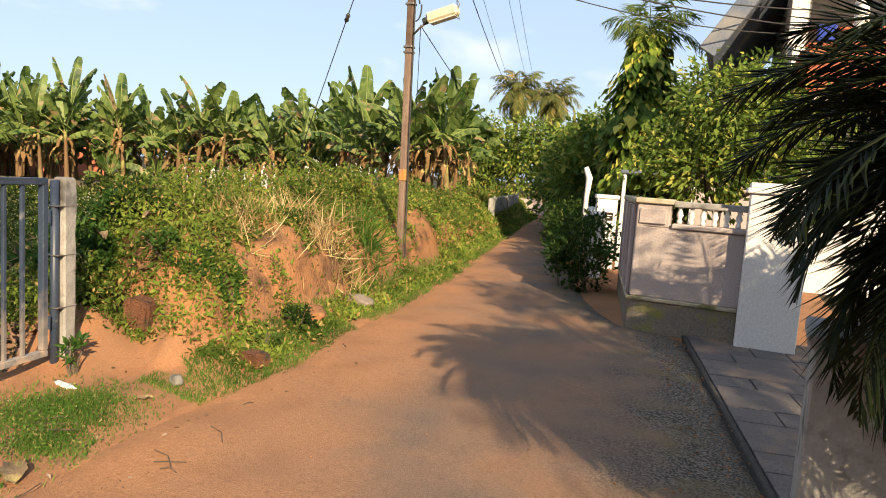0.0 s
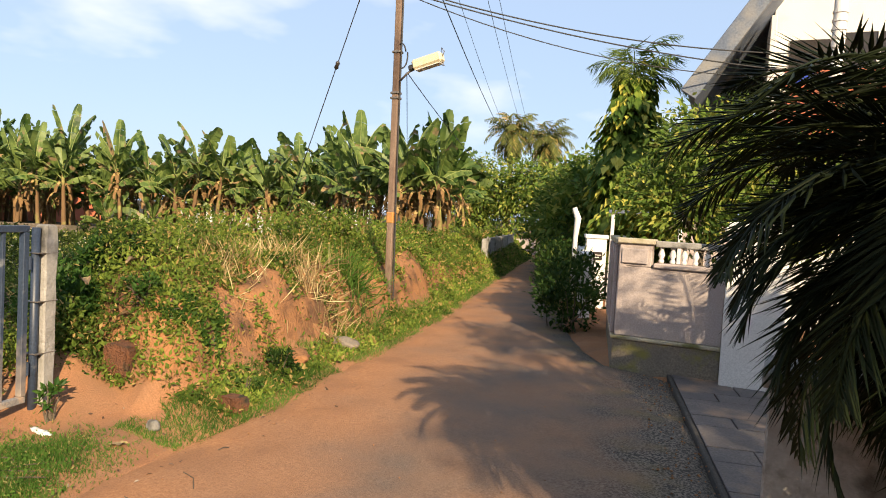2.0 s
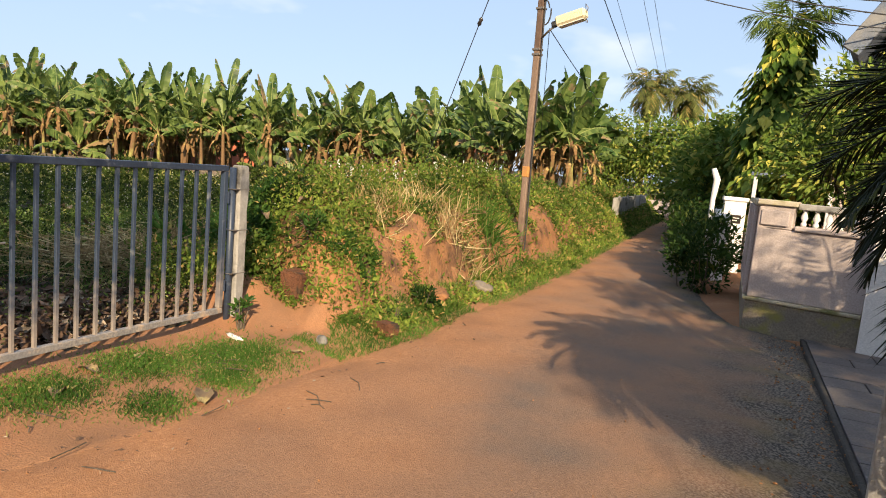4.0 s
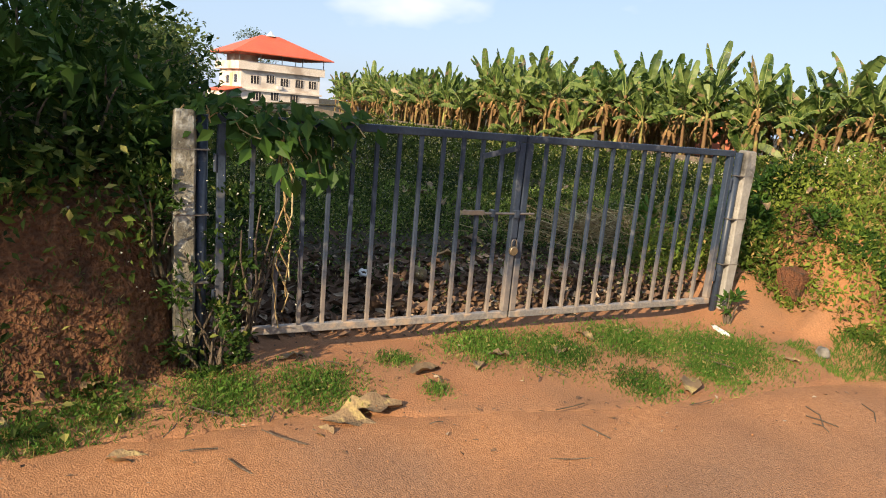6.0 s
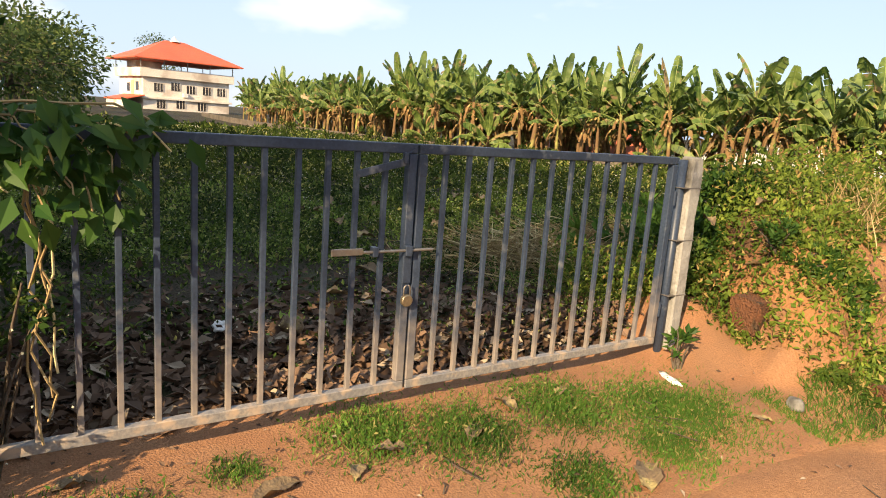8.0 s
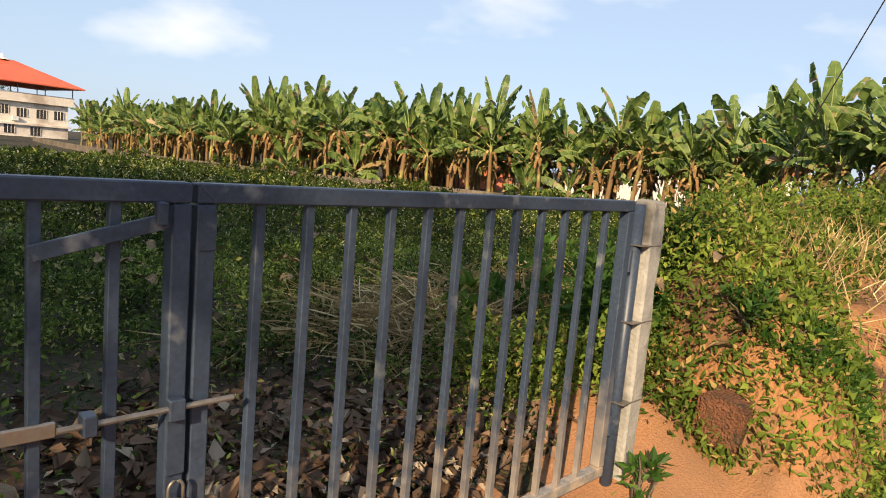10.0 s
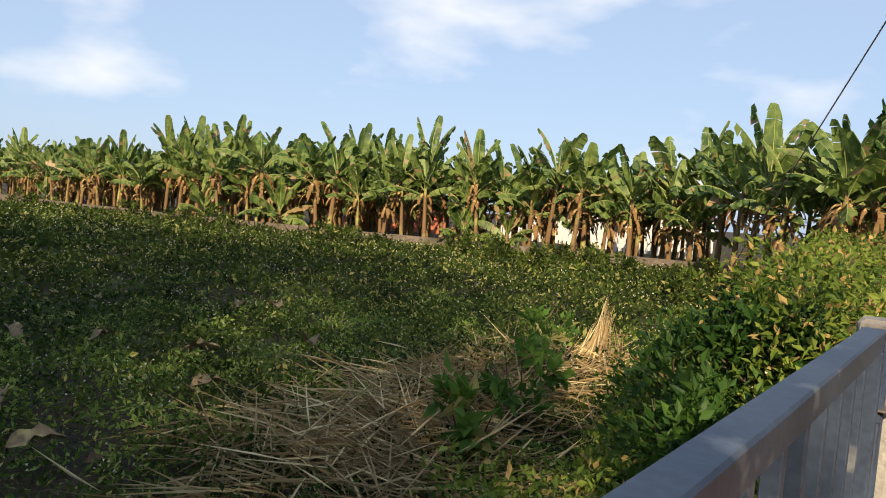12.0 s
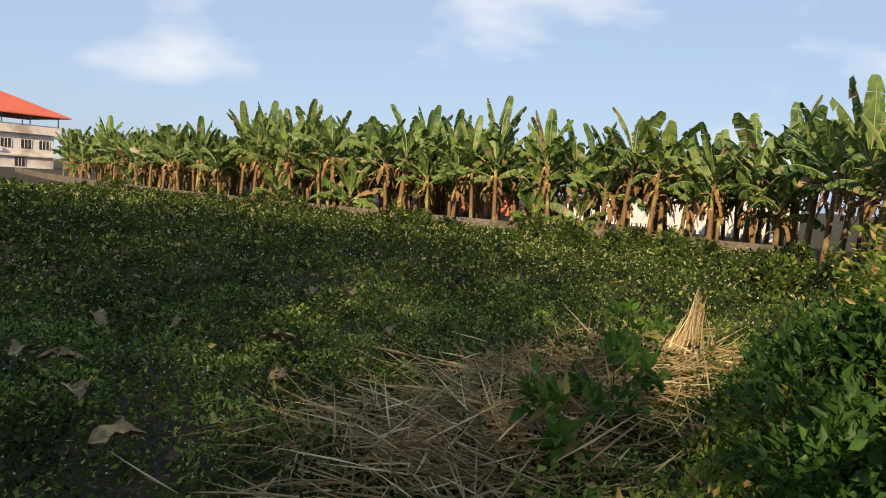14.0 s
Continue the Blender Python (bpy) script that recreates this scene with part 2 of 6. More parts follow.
# near-black leaf colour carries the deep shade on the date palms
M_palm_shaded = foliage("palm_leaf_shaded", (0.014, 0.022, 0.009), (0.032, 0.042, 0.014), (0.20, 0.14, 0.03), 0.02, 0.6, 0.08, spec=0.1)
M_cocopalm = foliage("coconut_leaf", (0.13, 0.16, 0.045), (0.26, 0.27, 0.09), (0.42, 0.31, 0.11), 0.2)
M_flower = foliage("tiny_flower", (0.5, 0.5, 0.36), (0.62, 0.6, 0.5), None, 0, 0.7, 0.2)


# ---- mesh helpers ----
rng = np.random.default_rng(7)


class Geo:
    """Gathers vertices and faces of one mesh."""

    def __init__(self):
        self.v, self.f, self.q, self.n = [], [], [], 0

    def add(self, verts, faces):
        verts = np.asarray(verts, float).reshape(-1, 3)
        self.v.append(verts)
        n = self.n
        if isinstance(faces, np.ndarray):
            self.q.append(faces + n)
        else:
            self.f.extend([tuple([i + n for i in f]) for f in faces])
        self.n += len(verts)
        return self

    def box(self, lo, hi, bevel=0.004, m=None):
        """A box with chamfered edges; m: a Matrix that places it."""
        lo, hi = np.array(lo, float), np.array(hi, float)
        c, h = (lo + hi) / 2, (hi - lo) / 2
        b = min(bevel, 0.45 * float(h.min()))
        verts, index = [], {}
        for sx in (-1, 1):
            for sy in (-1, 1):
                for sz in (-1, 1):
                    s = np.array((sx, sy, sz))
                    for axis in range(3):
                        p = s * (h - b)
                        p[axis] = s[axis] * h[axis]
                        index[(sx, sy, sz, axis)] = len(verts)
                        verts.append(c + p)
        faces = []
        for axis in range(3):
            o = [a for a in range(3) if a != axis]
            for sg in (-1, 1):
                q = []
                for a, d in ((-1, -1), (1, -1), (1, 1), (-1, 1)):
                    s = [0, 0, 0]
                    s[axis], s[o[0]], s[o[1]] = sg, a, d
                    q.append(index[(*s, axis)])
                faces.append(q if (sg > 0) == (axis != 1) else q[::-1])
            for a in (-1, 1):
                for d in (-1, 1):
                    s0, s1 = [0, 0, 0], [0, 0, 0]
                    s0[axis], s1[axis] = -1, 1
                    s0[o[0]] = s1[o[0]] = a
                    s0[o[1]] = s1[o[1]] = d
                    q = [index[(*s0, o[0])], index[(*s1, o[0])], index[(*s1, o[1])], index[(*s0, o[1])]]
                    faces.append(q)
        for sx in (-1, 1):
            for sy in (-1, 1):
                for sz in (-1, 1):
                    faces.append([index[(sx, sy, sz, 0)], index[(sx, sy, sz, 1)], index[(sx, sy, sz, 2)]])
        verts = np.array(verts)
        if m is not None:
            verts = np.array([m @ Vector(p) for p in verts])
        return self.add(verts, faces)

    def tube(self, pts, radii, seg=8, cap=True):
        pts = np.asarray(pts, float)
        k = len(pts)
        radii = np.broadcast_to(np.asarray(radii, float), (k,))
        tang = np.gradient(pts, axis=0)
        tang /= np.linalg.norm(tang, axis=1)[:, None] + 1e-9
        ref = np.array((0, 0, 1.0)) if abs(tang[0][2]) < 0.9 else np.array((1.0, 0, 0))
        a = np.cross(tang, ref)
        a /= np.linalg.norm(a, axis=1)[:, None] + 1e-9
        b = np.cross(tang, a)
        th = np.linspace(0, 2 * np.pi, seg, endpoint=False)
        ring = a[:, None] * np.cos(th)[None, :, None] + b[:, None] * np.sin(th)[None, :, None]
        verts = pts[:, None] + ring * radii[:, None, None]
        faces = [(i * seg + j, i * seg + (j + 1) % seg, (i + 1) * seg + (j + 1) % seg, (i + 1) * seg + j)
                 for i in range(k - 1) for j in range(seg)]
        if cap:
            faces += [tuple(range(seg))[::-1], tuple((k - 1) * seg + j for j in range(seg))]
        return self.add(verts.reshape(-1, 3), faces)

    def leaves(self, p, d, nrm, length, width, bend=0.15):
        """Folded pointed leaves at points p, along d, with face normals near nrm."""
        p, d, nrm = (np.asarray(q, float) for q in (p, d, nrm))
        d = d / (np.linalg.norm(d, axis=1)[:, None] + 1e-9)
        side = np.cross(d, nrm)
        side /= np.linalg.norm(side, axis=1)[:, None] + 1e-9
        up = np.cross(side, d)
        L, W = np.asarray(length)[:, None], np.asarray(width)[:, None]
        base = p
        mid = p + d * L * 0.42 - up * L * bend * 0.36
        left = mid + side * W * 0.5 + up * W * 0.18
        right = mid - side * W * 0.5 + up * W * 0.18
        tip = p + d * L - up * L * bend
        verts = np.stack([base, left, tip, right], 1).reshape(-1, 3)
        i = np.arange(len(p)) * 4
        faces = np.concatenate([np.stack([i, i + 2, i + 1], 1), np.stack([i, i + 3, i + 2], 1)])
        return self.add(verts, faces)

    def mesh(self, name, material, smooth=False):
        me = bpy.data.meshes.new(name)
        v = np.concatenate(self.v) if self.v else np.zeros((0, 3))
        me.from_pydata(v.tolist(), [], self.f + [f for q in self.q for f in q.tolist()])
        me.materials.append(material)
        if smooth:
            me.polygons.foreach_set("use_smooth", [True] * len(me.polygons))
        me.update()
        return me


def thing(name, label="", category="", group="", kind="", at=None):
    ob = new(name)
    if at is not None:
        ob.matrix_basis = at
    ob.empty_display_size = 0.1
    return tagged(ob, label, category, group, kind)


def part(name, g, material, parent=None, label="", smooth=False, kind=""):
    ob = new(name, g.mesh(name, material, smooth))
    if parent is not None:
        ob.parent = parent
    return tagged(ob, label, kind=kind)


def solo(name, g, material, label="", category="", group="", kind="", smooth=False):
    return tagged(new(name, g.mesh(name, material, smooth)), label, category, group, kind)


def unit(n, up=0.0):
    d = rng.normal(size=(n, 3))
    d[:, 2] += up
    return d / np.linalg.norm(d, axis=1)[:, None]


def wave(x, y, s, seed):
    """Cheap smooth noise in about -1..1, of size s metres."""
    r = np.random.default_rng(seed)
    out = 0
    for k in range(5):
        a, ph, f = r.uniform(0, 6.28), r.uniform(0, 6.28), r.uniform(0.7, 1.9) / s
        out = out + np.sin((x * math.cos(a) + y * math.sin(a)) * f * 3.1 + ph + 1.3 * np.sin((x * math.sin(a) - y * math.cos(a)) * f * 2.3 + ph))
    return out / 3.2


def step(a, b, x):
    t = np.clip((x - a) / (b - a), 0, 1)
    return t * t * (3 - 2 * t)


# ---- lie of the land ----
LY = [-60, -12, -3, -0.9, 0.6, 2, 3, 4.4, 5.26, 7.2, 8.6, 11.8, 15.1, 19.1, 26.5, 31, 45, 70]
LX = [-1.2, -2.0, -2.45, -2.6, -2.9, -2.75, -2.75, -3.0, -2.95, -3.33, -3.45, -3.95, -4.74, -5.5, -7.04, -7.85, -11.5, -17]
RY = [-60, -12, 2, 5.76, 9.0, 9.35, 10.8, 15, 24.9, 29.9, 45, 70]
RX = [2.6, 2.0, 1.25, 0.62, 0.05, -0.75, -1.5, -2.8, -5.35, -6.6, -10, -15]


def edge_left(y):
    return np.interp(y, LY, LX)


def edge_right(y):
    return np.interp(y, RY, RX)


def bank_foot(y):
    """The foot of the cut bank south of the gate."""
    return np.interp(y, [-20, -6, -2, -1, -0.1, 1], [-2.3, -2.5, -2.65, -2.95, -3.42, -3.5])


def lie(x, y):
    x, y = np.asarray(x, float), np.asarray(y, float)
    el, er = edge_left(y), edge_right(y)
    d = el - x
    z = 0.05 * step(0, 0.6, d) + 0.08 * step(0.8, 2.2, d) + 0.03 * wave(x, y, 2.5, 1) * step(0.2, 1.0, d)
    # the bank north of the gate
    ridge = np.interp(d, [0, 0.3, 0.58, 0.72, 0.95, 1.25, 1.6, 2.1, 2.6, 3.3], [0, 0.05, 0.14, 0.58, 0.82, 0.93, 1.0, 0.92, 0.42, 0])
    ridge = ridge * step(4.7, 5.3, y + 0.35 * (x + 4.2)) * (1 - 0.35 * step(12, 22, y))
    ridge = ridge * (1 + 0.16 * wave(x, y, 1.3, 3)) + 0.05 * wave(x, y, 0.35, 4) * step(0.3, 0.8, d) * (ridge > 0.1)
    # the bank south of the gate, with a steep face
    d2 = bank_foot(y) - x + 0.05 * wave(x * 0.3, y, 0.42, 6) + 0.025 * wave(x * 0.3, y, 0.15, 8)
    south = np.interp(d2, [-0.1, 0, 0.1, 0.3, 0.55, 2.5, 4.0, 6], [0, 0.05, 0.42, 0.86, 1.05, 1.1, 0.5, 0])
    south = south * (1 - step(-0.26, -0.08, y)) * (1 + 0.1 * wave(x, y, 0.8, 5))
    # washed-down soil by the gate post
    wash = 0.34 * np.exp(-((x + 4.55) ** 2 / 0.45 + (y - 4.75) ** 2 / 0.22))
    z = z + np.maximum(np.maximum(ridge, 0), wash * (d > 0.2)) + south
    inside = (d < 0) & (x < er)
    z = np.where(inside, -0.05, z)
    right = x - er
    z = np.where(right > 0, 0.0 + 0.03 * step(0, 0.5, right) - 0.05 * (1 - step(0, 0.2, right)), z)
    return z


def axis_steps(spans):
    out = []
    for a, b, s in spans:
        out += list(np.arange(a, b, s))
    return np.array(out + [spans[-1][1]])


xs = axis_steps([(-900, -120, 60), (-120, -30, 4), (-30, -9, 0.6), (-9, -5.6, 0.14), (-5.6, -2.2, 0.055), (-2.2, 2, 0.3), (2, 40, 2.5), (40, 900, 60)])
ys = axis_steps([(-900, -60, 60), (-60, -6, 2), (-6, -2, 0.2), (-2, 0.4, 0.05), (0.4, 4, 0.12), (4, 9, 0.07), (9, 16, 0.14), (16, 45, 0.5), (45, 100, 5), (100, 900, 60)])
gx, gy = np.meshgrid(xs, ys, indexing="ij")
gz = lie(gx, gy)
g = Geo()
ny = len(ys)
idx = np.arange(len(xs) * ny).reshape(len(xs), ny)
g.add(np.stack([gx, gy, gz], -1), np.stack([idx[:-1, :-1], idx[1:, :-1], idx[1:, 1:], idx[:-1, 1:]], -1).reshape(-1, 4))
ground = solo("ground", g, M_soil, "bare red laterite soil, banked up beside the lane", "ground", kind="structure", smooth=True)
ground.data.materials.append(M_soil_shaded)
ground.data.materials.append(M_laterite)
ground.data.materials.append(M_bankface)
cx, cy = (gx[:-1, :-1] + gx[1:, 1:]) / 2, (gy[:-1, :-1] + gy[1:, 1:]) / 2
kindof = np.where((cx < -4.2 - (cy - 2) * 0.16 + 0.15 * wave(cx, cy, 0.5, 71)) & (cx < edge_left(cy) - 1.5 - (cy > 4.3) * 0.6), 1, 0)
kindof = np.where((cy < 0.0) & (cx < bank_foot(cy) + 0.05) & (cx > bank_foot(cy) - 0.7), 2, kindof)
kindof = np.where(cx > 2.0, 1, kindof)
cd = edge_left(cy) - cx
cw = wave(cx, cy, 0.45, 72)
kindof = np.where((cy > 4.8 + 0.3 * cw) & (cd > 0.5 + 0.12 * cw) & (cd < 2.1) & (lie(cx, cy) > 0.32), 3, kindof)
ground.data.polygons.foreach_set("material_index", kindof.reshape(-1).astype(int).tolist())


# ---- the lane ----
def road_material():
    m = bpy.data.materials.new("dusty_asphalt")
    m.use_nodes = True
    nt = m.node_tree
    b = nt.nodes["Principled BSDF"]
    geo = nt.nodes.new("ShaderNodeNewGeometry")
    vec = geo.outputs["Position"]
    uv = nt.nodes.new("ShaderNodeUVMap")
    sep = nt.nodes.new("ShaderNodeSeparateXYZ")
    nt.links.new(uv.outputs["UV"], sep.inputs[0])
    grain = noise_fac(nt, vec, 120, 0.3, 0.7, 4.0)
    asphalt = ramp_mix(nt, grain, (0.085, 0.065, 0.052), (0.235, 0.17, 0.13))
    asphalt = ramp_mix(nt, noise_fac(nt, vec, 0.9, 0.4, 0.62, 5.0), asphalt, (0.24, 0.145, 0.095))
    dust = ramp_mix(nt, noise_fac(nt, vec, 30, 0.3, 0.7, 3.0), (0.36, 0.165, 0.075), (0.46, 0.23, 0.11))
    dust = ramp_mix(nt, noise_fac(nt, vec, 2.2, 0.42, 0.68, 6.0), dust, (0.30, 0.15, 0.078))
    # dust lies thick along the gate side and thin in the wheel tracks
    spread = nt.nodes.new("ShaderNodeMapRange")
    spread.inputs["From Min"].default_value, spread.inputs["From Max"].default_value = 0.45, 0.0
    spread.inputs["To Min"].default_value, spread.inputs["To Max"].default_value = 0.22, 1.15
    nt.links.new(sep.outputs["X"], spread.inputs["Value"])
    add = nt.nodes.new("ShaderNodeMath")
    add.operation = "MULTIPLY_ADD"
    add.inputs[1].default_value = 0.75
    nt.links.new(noise_fac(nt, vec, 1.1, 0.3, 0.7, 6.0), add.inputs[0])
    nt.links.new(spread.outputs[0], add.inputs[2])
    sub = nt.nodes.new("ShaderNodeMath")
    sub.operation, sub.inputs[1].default_value, sub.use_clamp = "SUBTRACT", 0.40, True
    nt.links.new(add.outputs[0], sub.inputs[0])
    col = ramp_mix(nt, sub.outputs[0], asphalt, dust)
    # right-edge gravel, darkened for the shadow that lies by the driveway
    shaded_gravel = ramp_mix(nt, noise_fac(nt, vec, 55, 0.42, 0.6, 2.0), (0.045, 0.038, 0.032), (0.20, 0.165, 0.13))
    shaded_gravel = ramp_mix(nt, noise_fac(nt, vec, 1.7, 0.5, 0.7, 5.0), shaded_gravel, (0.17, 0.125, 0.06))
    rim = nt.nodes.new("ShaderNodeMapRange")
    rim.inputs["From Min"].default_value, rim.inputs["From Max"].default_value = 0.62, 0.98
    rim.inputs["To Min"].default_value, rim.inputs["To Max"].default_value = -0.55, 1.0
    nt.links.new(sep.outputs["X"], rim.inputs["Value"])
    edge_shade = nt.nodes.new("ShaderNodeMath")
    edge_shade.operation, edge_shade.inputs[1].default_value, edge_shade.use_clamp = "MULTIPLY_ADD", 0.6, True
    nt.links.new(noise_fac(nt, vec, 2.6, 0.3, 0.7, 6.0), edge_shade.inputs[0])
    nt.links.new(rim.outputs[0], edge_shade.inputs[2])
    col = ramp_mix(nt, edge_shade.outputs[0], col, shaded_gravel)
    speck = nt.nodes.new("ShaderNodeMix")
    speck.data_type, speck.blend_type = "RGBA", "MULTIPLY"
    speck.inputs[0].default_value = 1.0
    nt.links.new(col, speck.inputs[6])
    nt.links.new(ramp_mix(nt, noise_fac(nt, vec, 75, 0.3, 0.6, 6.0), (0.78, 0.77, 0.77), (1.08, 1.08, 1.08)), speck.inputs[7])
    col = speck.outputs[2]
    nt.links.new(col, b.inputs["Base Color"])
    b.inputs["Roughness"].default_value = 0.9
    b.inputs["Specular IOR Level"].default_value = 0.2
    bp = nt.nodes.new("ShaderNodeBump")
    bp.inputs["Strength"].default_value, bp.inputs["Distance"].default_value = 0.6, 0.006
    nt.links.new(grain, bp.inputs["Height"])
    nt.links.new(bp.outputs["Normal"], b.inputs["Normal"])
    return m


g = Geo()
vy = axis_steps([(-60, -4, 1.0), (-4, 14, 0.12), (14, 40, 0.4), (40, 70, 2)])
us = np.linspace(0, 1, 27)
a = edge_left(vy) + 0.13 * wave(vy * 1.0, vy * 0, 0.9, 11) + 0.06 * wave(vy, vy * 0, 0.3, 12) - 0.12
b = edge_right(vy) + 0.05 * wave(vy, vy * 0, 0.8, 13)
px = a[:, None] * (1 - us) + b[:, None] * us
py = np.repeat(vy[:, None], len(us), 1)
pz = 0.02 + 0.05 * np.sin(us * np.pi)[None] * 0.6 + 0.008 * wave(px, py, 0.9, 14) - 0.045 * (np.exp(-us * 18) + np.exp(-(1 - us) * 30))[None]
idx = np.arange(px.size).reshape(px.shape)
g.add(np.stack([px, py, pz], -1), np.stack([idx[:-1, :-1], idx[:-1, 1:], idx[1:, 1:], idx[1:, :-1]], -1).reshape(-1, 4))
me = g.mesh("road", road_material(), True)
layer = me.uv_layers.new(name="UVMap")
loops = np.empty(len(me.loops), int)
me.loops.foreach_get("vertex_index", loops)
flat = np.stack([np.tile(us, len(vy)), np.repeat(vy, len(us))], 1)[loops]
layer.data.foreach_set("uv", flat.ravel())
tagged(new("road", me), "narrow asphalt lane under red laterite dust", "road", kind="structure")


# ---- the gate ----
GATE_DIR = Vector((-0.160, 0.987, 0)).normalized()
SEAM = Vector((-3.93, 2.12, 0.0))
BOT, TOP, LEAF = 0.195, 1.53, 2.07
gate_turn = math.degrees(math.atan2(GATE_DIR.y, GATE_DIR.x))


def gate_leaf(name, sign, label):
    """A leaf along local x from the seam outward."""
    ob = thing(name, label, "gate", "gate leaves", at=Matrix.Translation(SEAM) @ Matrix.Rotation(radians(gate_turn + (0 if sign > 0 else 180)), 4, "Z"))
    x0 = 0.007
    part("top_rail", Geo().box((x0, -0.025, TOP - 0.05), (LEAF, 0.025, TOP), 0.004), M_steel, ob)
    part("bottom_rail", Geo().box((x0, -0.025, BOT), (LEAF, 0.025, BOT + 0.05), 0.004), M_steel_dusty_sunlit, ob, "dusty bottom rail painted in a sunlit tone")
    part("stile", Geo().box((x0, -0.0255, BOT + 0.052), (x0 + 0.048, 0.0255, TOP - 0.052), 0.004), M_steel_sunlit_low, ob)
    part("stile", Geo().box((LEAF - 0.048, -0.0255, BOT + 0.052), (LEAF, 0.0255, TOP - 0.052), 0.004), M_steel_sunlit_low, ob)
    for x, a in ((x0 + 0.024, 45), (LEAF - 0.024, -45)):
        for y in (-0.0262, 0.0262):
            part("weld_seam", Geo().box((-0.033, -0.0012, -0.003), (0.033, 0.0012, 0.003), 0.001, Matrix.Translation((x, y, TOP - 0.025)) @ Matrix.Rotation(radians(a), 4, "Y")), M_steel, ob)
    first = None
    n = 12
    for i in range(n):
        x = 0.027 + 0.1533 * (i + 1)
        if first is None:
            first = Geo().box((-0.0128, -0.0128, BOT + 0.048), (0.0128, 0.0128, TOP - 0.048), 0.002).mesh("bar", M_steel_sunlit_low)
        bar = new("bar", first)
        bar.parent = ob
        bar.matrix_basis = Matrix.Translation((x, 0.0, 0)) @ Matrix.Rotation(radians(random.uniform(-0.25, 0.25)), 4, "Y")
    return ob


leaf_north = gate_leaf("metal_gate", 1, "grey painted steel gate leaf of square bars, closed")
leaf_south = gate_leaf("metal_gate", -1, "grey painted steel gate leaf with bolt, vine hanging over it")
OUT = -1 if (Matrix.Rotation(radians(gate_turn), 4, "Z") @ Vector((0, 1, 0))).x < 0 else 1
# the road side of a leaf is local -y on the north leaf and +y on the south leaf
g = Geo().tube([(-0.11, 0.045, 0.98), (0.30, 0.045, 0.98)], 0.008, 8)
part("bolt_rod", g, M_bolt, leaf_south, "bare steel sliding bolt")
part("bolt_handle", Geo().box((0.30, 0.03, 0.965), (0.47, 0.042, 1.0), 0.003), M_bolt, leaf_south)
part("bolt_bracket", Geo().box((0.02, 0.027, 0.95), (0.06, 0.06, 1.005), 0.003), M_steel, leaf_south)
part("bolt_bracket", Geo().box((0.22, 0.017, 0.955), (0.25, 0.06, 1.005), 0.003), M_steel, leaf_south)
stay = Matrix.Translation((0.10, 0.036, TOP - 0.09)) @ Matrix.Rotation(radians(14), 4, "Y")
part("latch_plate", Geo().box((-0.03, -0.005, -0.025), (0.26, 0.005, 0.012), 0.003, stay), M_steel, leaf_south)
part("latch_knob", Geo().box((0.075, 0.027, TOP - 0.10), (0.10, 0.055, TOP - 0.045), 0.004), M_steel, leaf_south)
part("lock_flap", Geo().box((0.008, 0.027, 0.80), (0.055, 0.034, 0.95), 0.004), M_steel, leaf_south)
part("weld_plate", Geo().box((0.011, -0.031, TOP - 0.165), (0.053, -0.0265, TOP - 0.07), 0.004), M_steel, leaf_north, "scratched rounded steel plate")
for z in (1.25, 0.45):
    part("hinge", Geo().tube([(LEAF + 0.01, -0.02, z - 0.05), (LEAF + 0.01, -0.02, z + 0.05)], 0.012, 8), M_steel, leaf_north)
    part("hinge", Geo().tube([(LEAF + 0.01, 0.02, z - 0.05), (LEAF + 0.01, 0.02, z + 0.05)], 0.012, 8), M_steel, leaf_south)


def along_gate(s, off=0.0, z=0.0):
    """A place s metres north of the seam, off metres towards the lane."""
    n = Vector((GATE_DIR.y, -GATE_DIR.x, 0))
    return SEAM + GATE_DIR * s + n * off + Vector((0, 0, z))


lock = thing("padlock", "round brass padlock closed on the gate flap", "padlock", at=Matrix.Translation(along_gate(-0.035, 0.05, 0.71)) @ Matrix.Rotation(radians(gate_turn), 4, "Z"))
th = np.linspace(0, np.pi, 9)
part("lock_body", Geo().tube([(0, -0.014, 0), (0, -0.010, 0), (0, 0.010, 0), (0, 0.014, 0)], [0.028, 0.033, 0.033, 0.028], 16), M_brass, lock, smooth=False)
part("shackle", Geo().tube([(0.019, 0, 0.02), *[(0.019 * math.cos(q), 0, 0.06 + 0.024 * math.sin(q)) for q in th], (-0.019, 0, 0.02)], 0.0045, 6), M_bolt, lock, "bare steel shackle", True)

# posts and hinge pipes
turn = Matrix.Rotation(radians(gate_turn), 4, "Z")


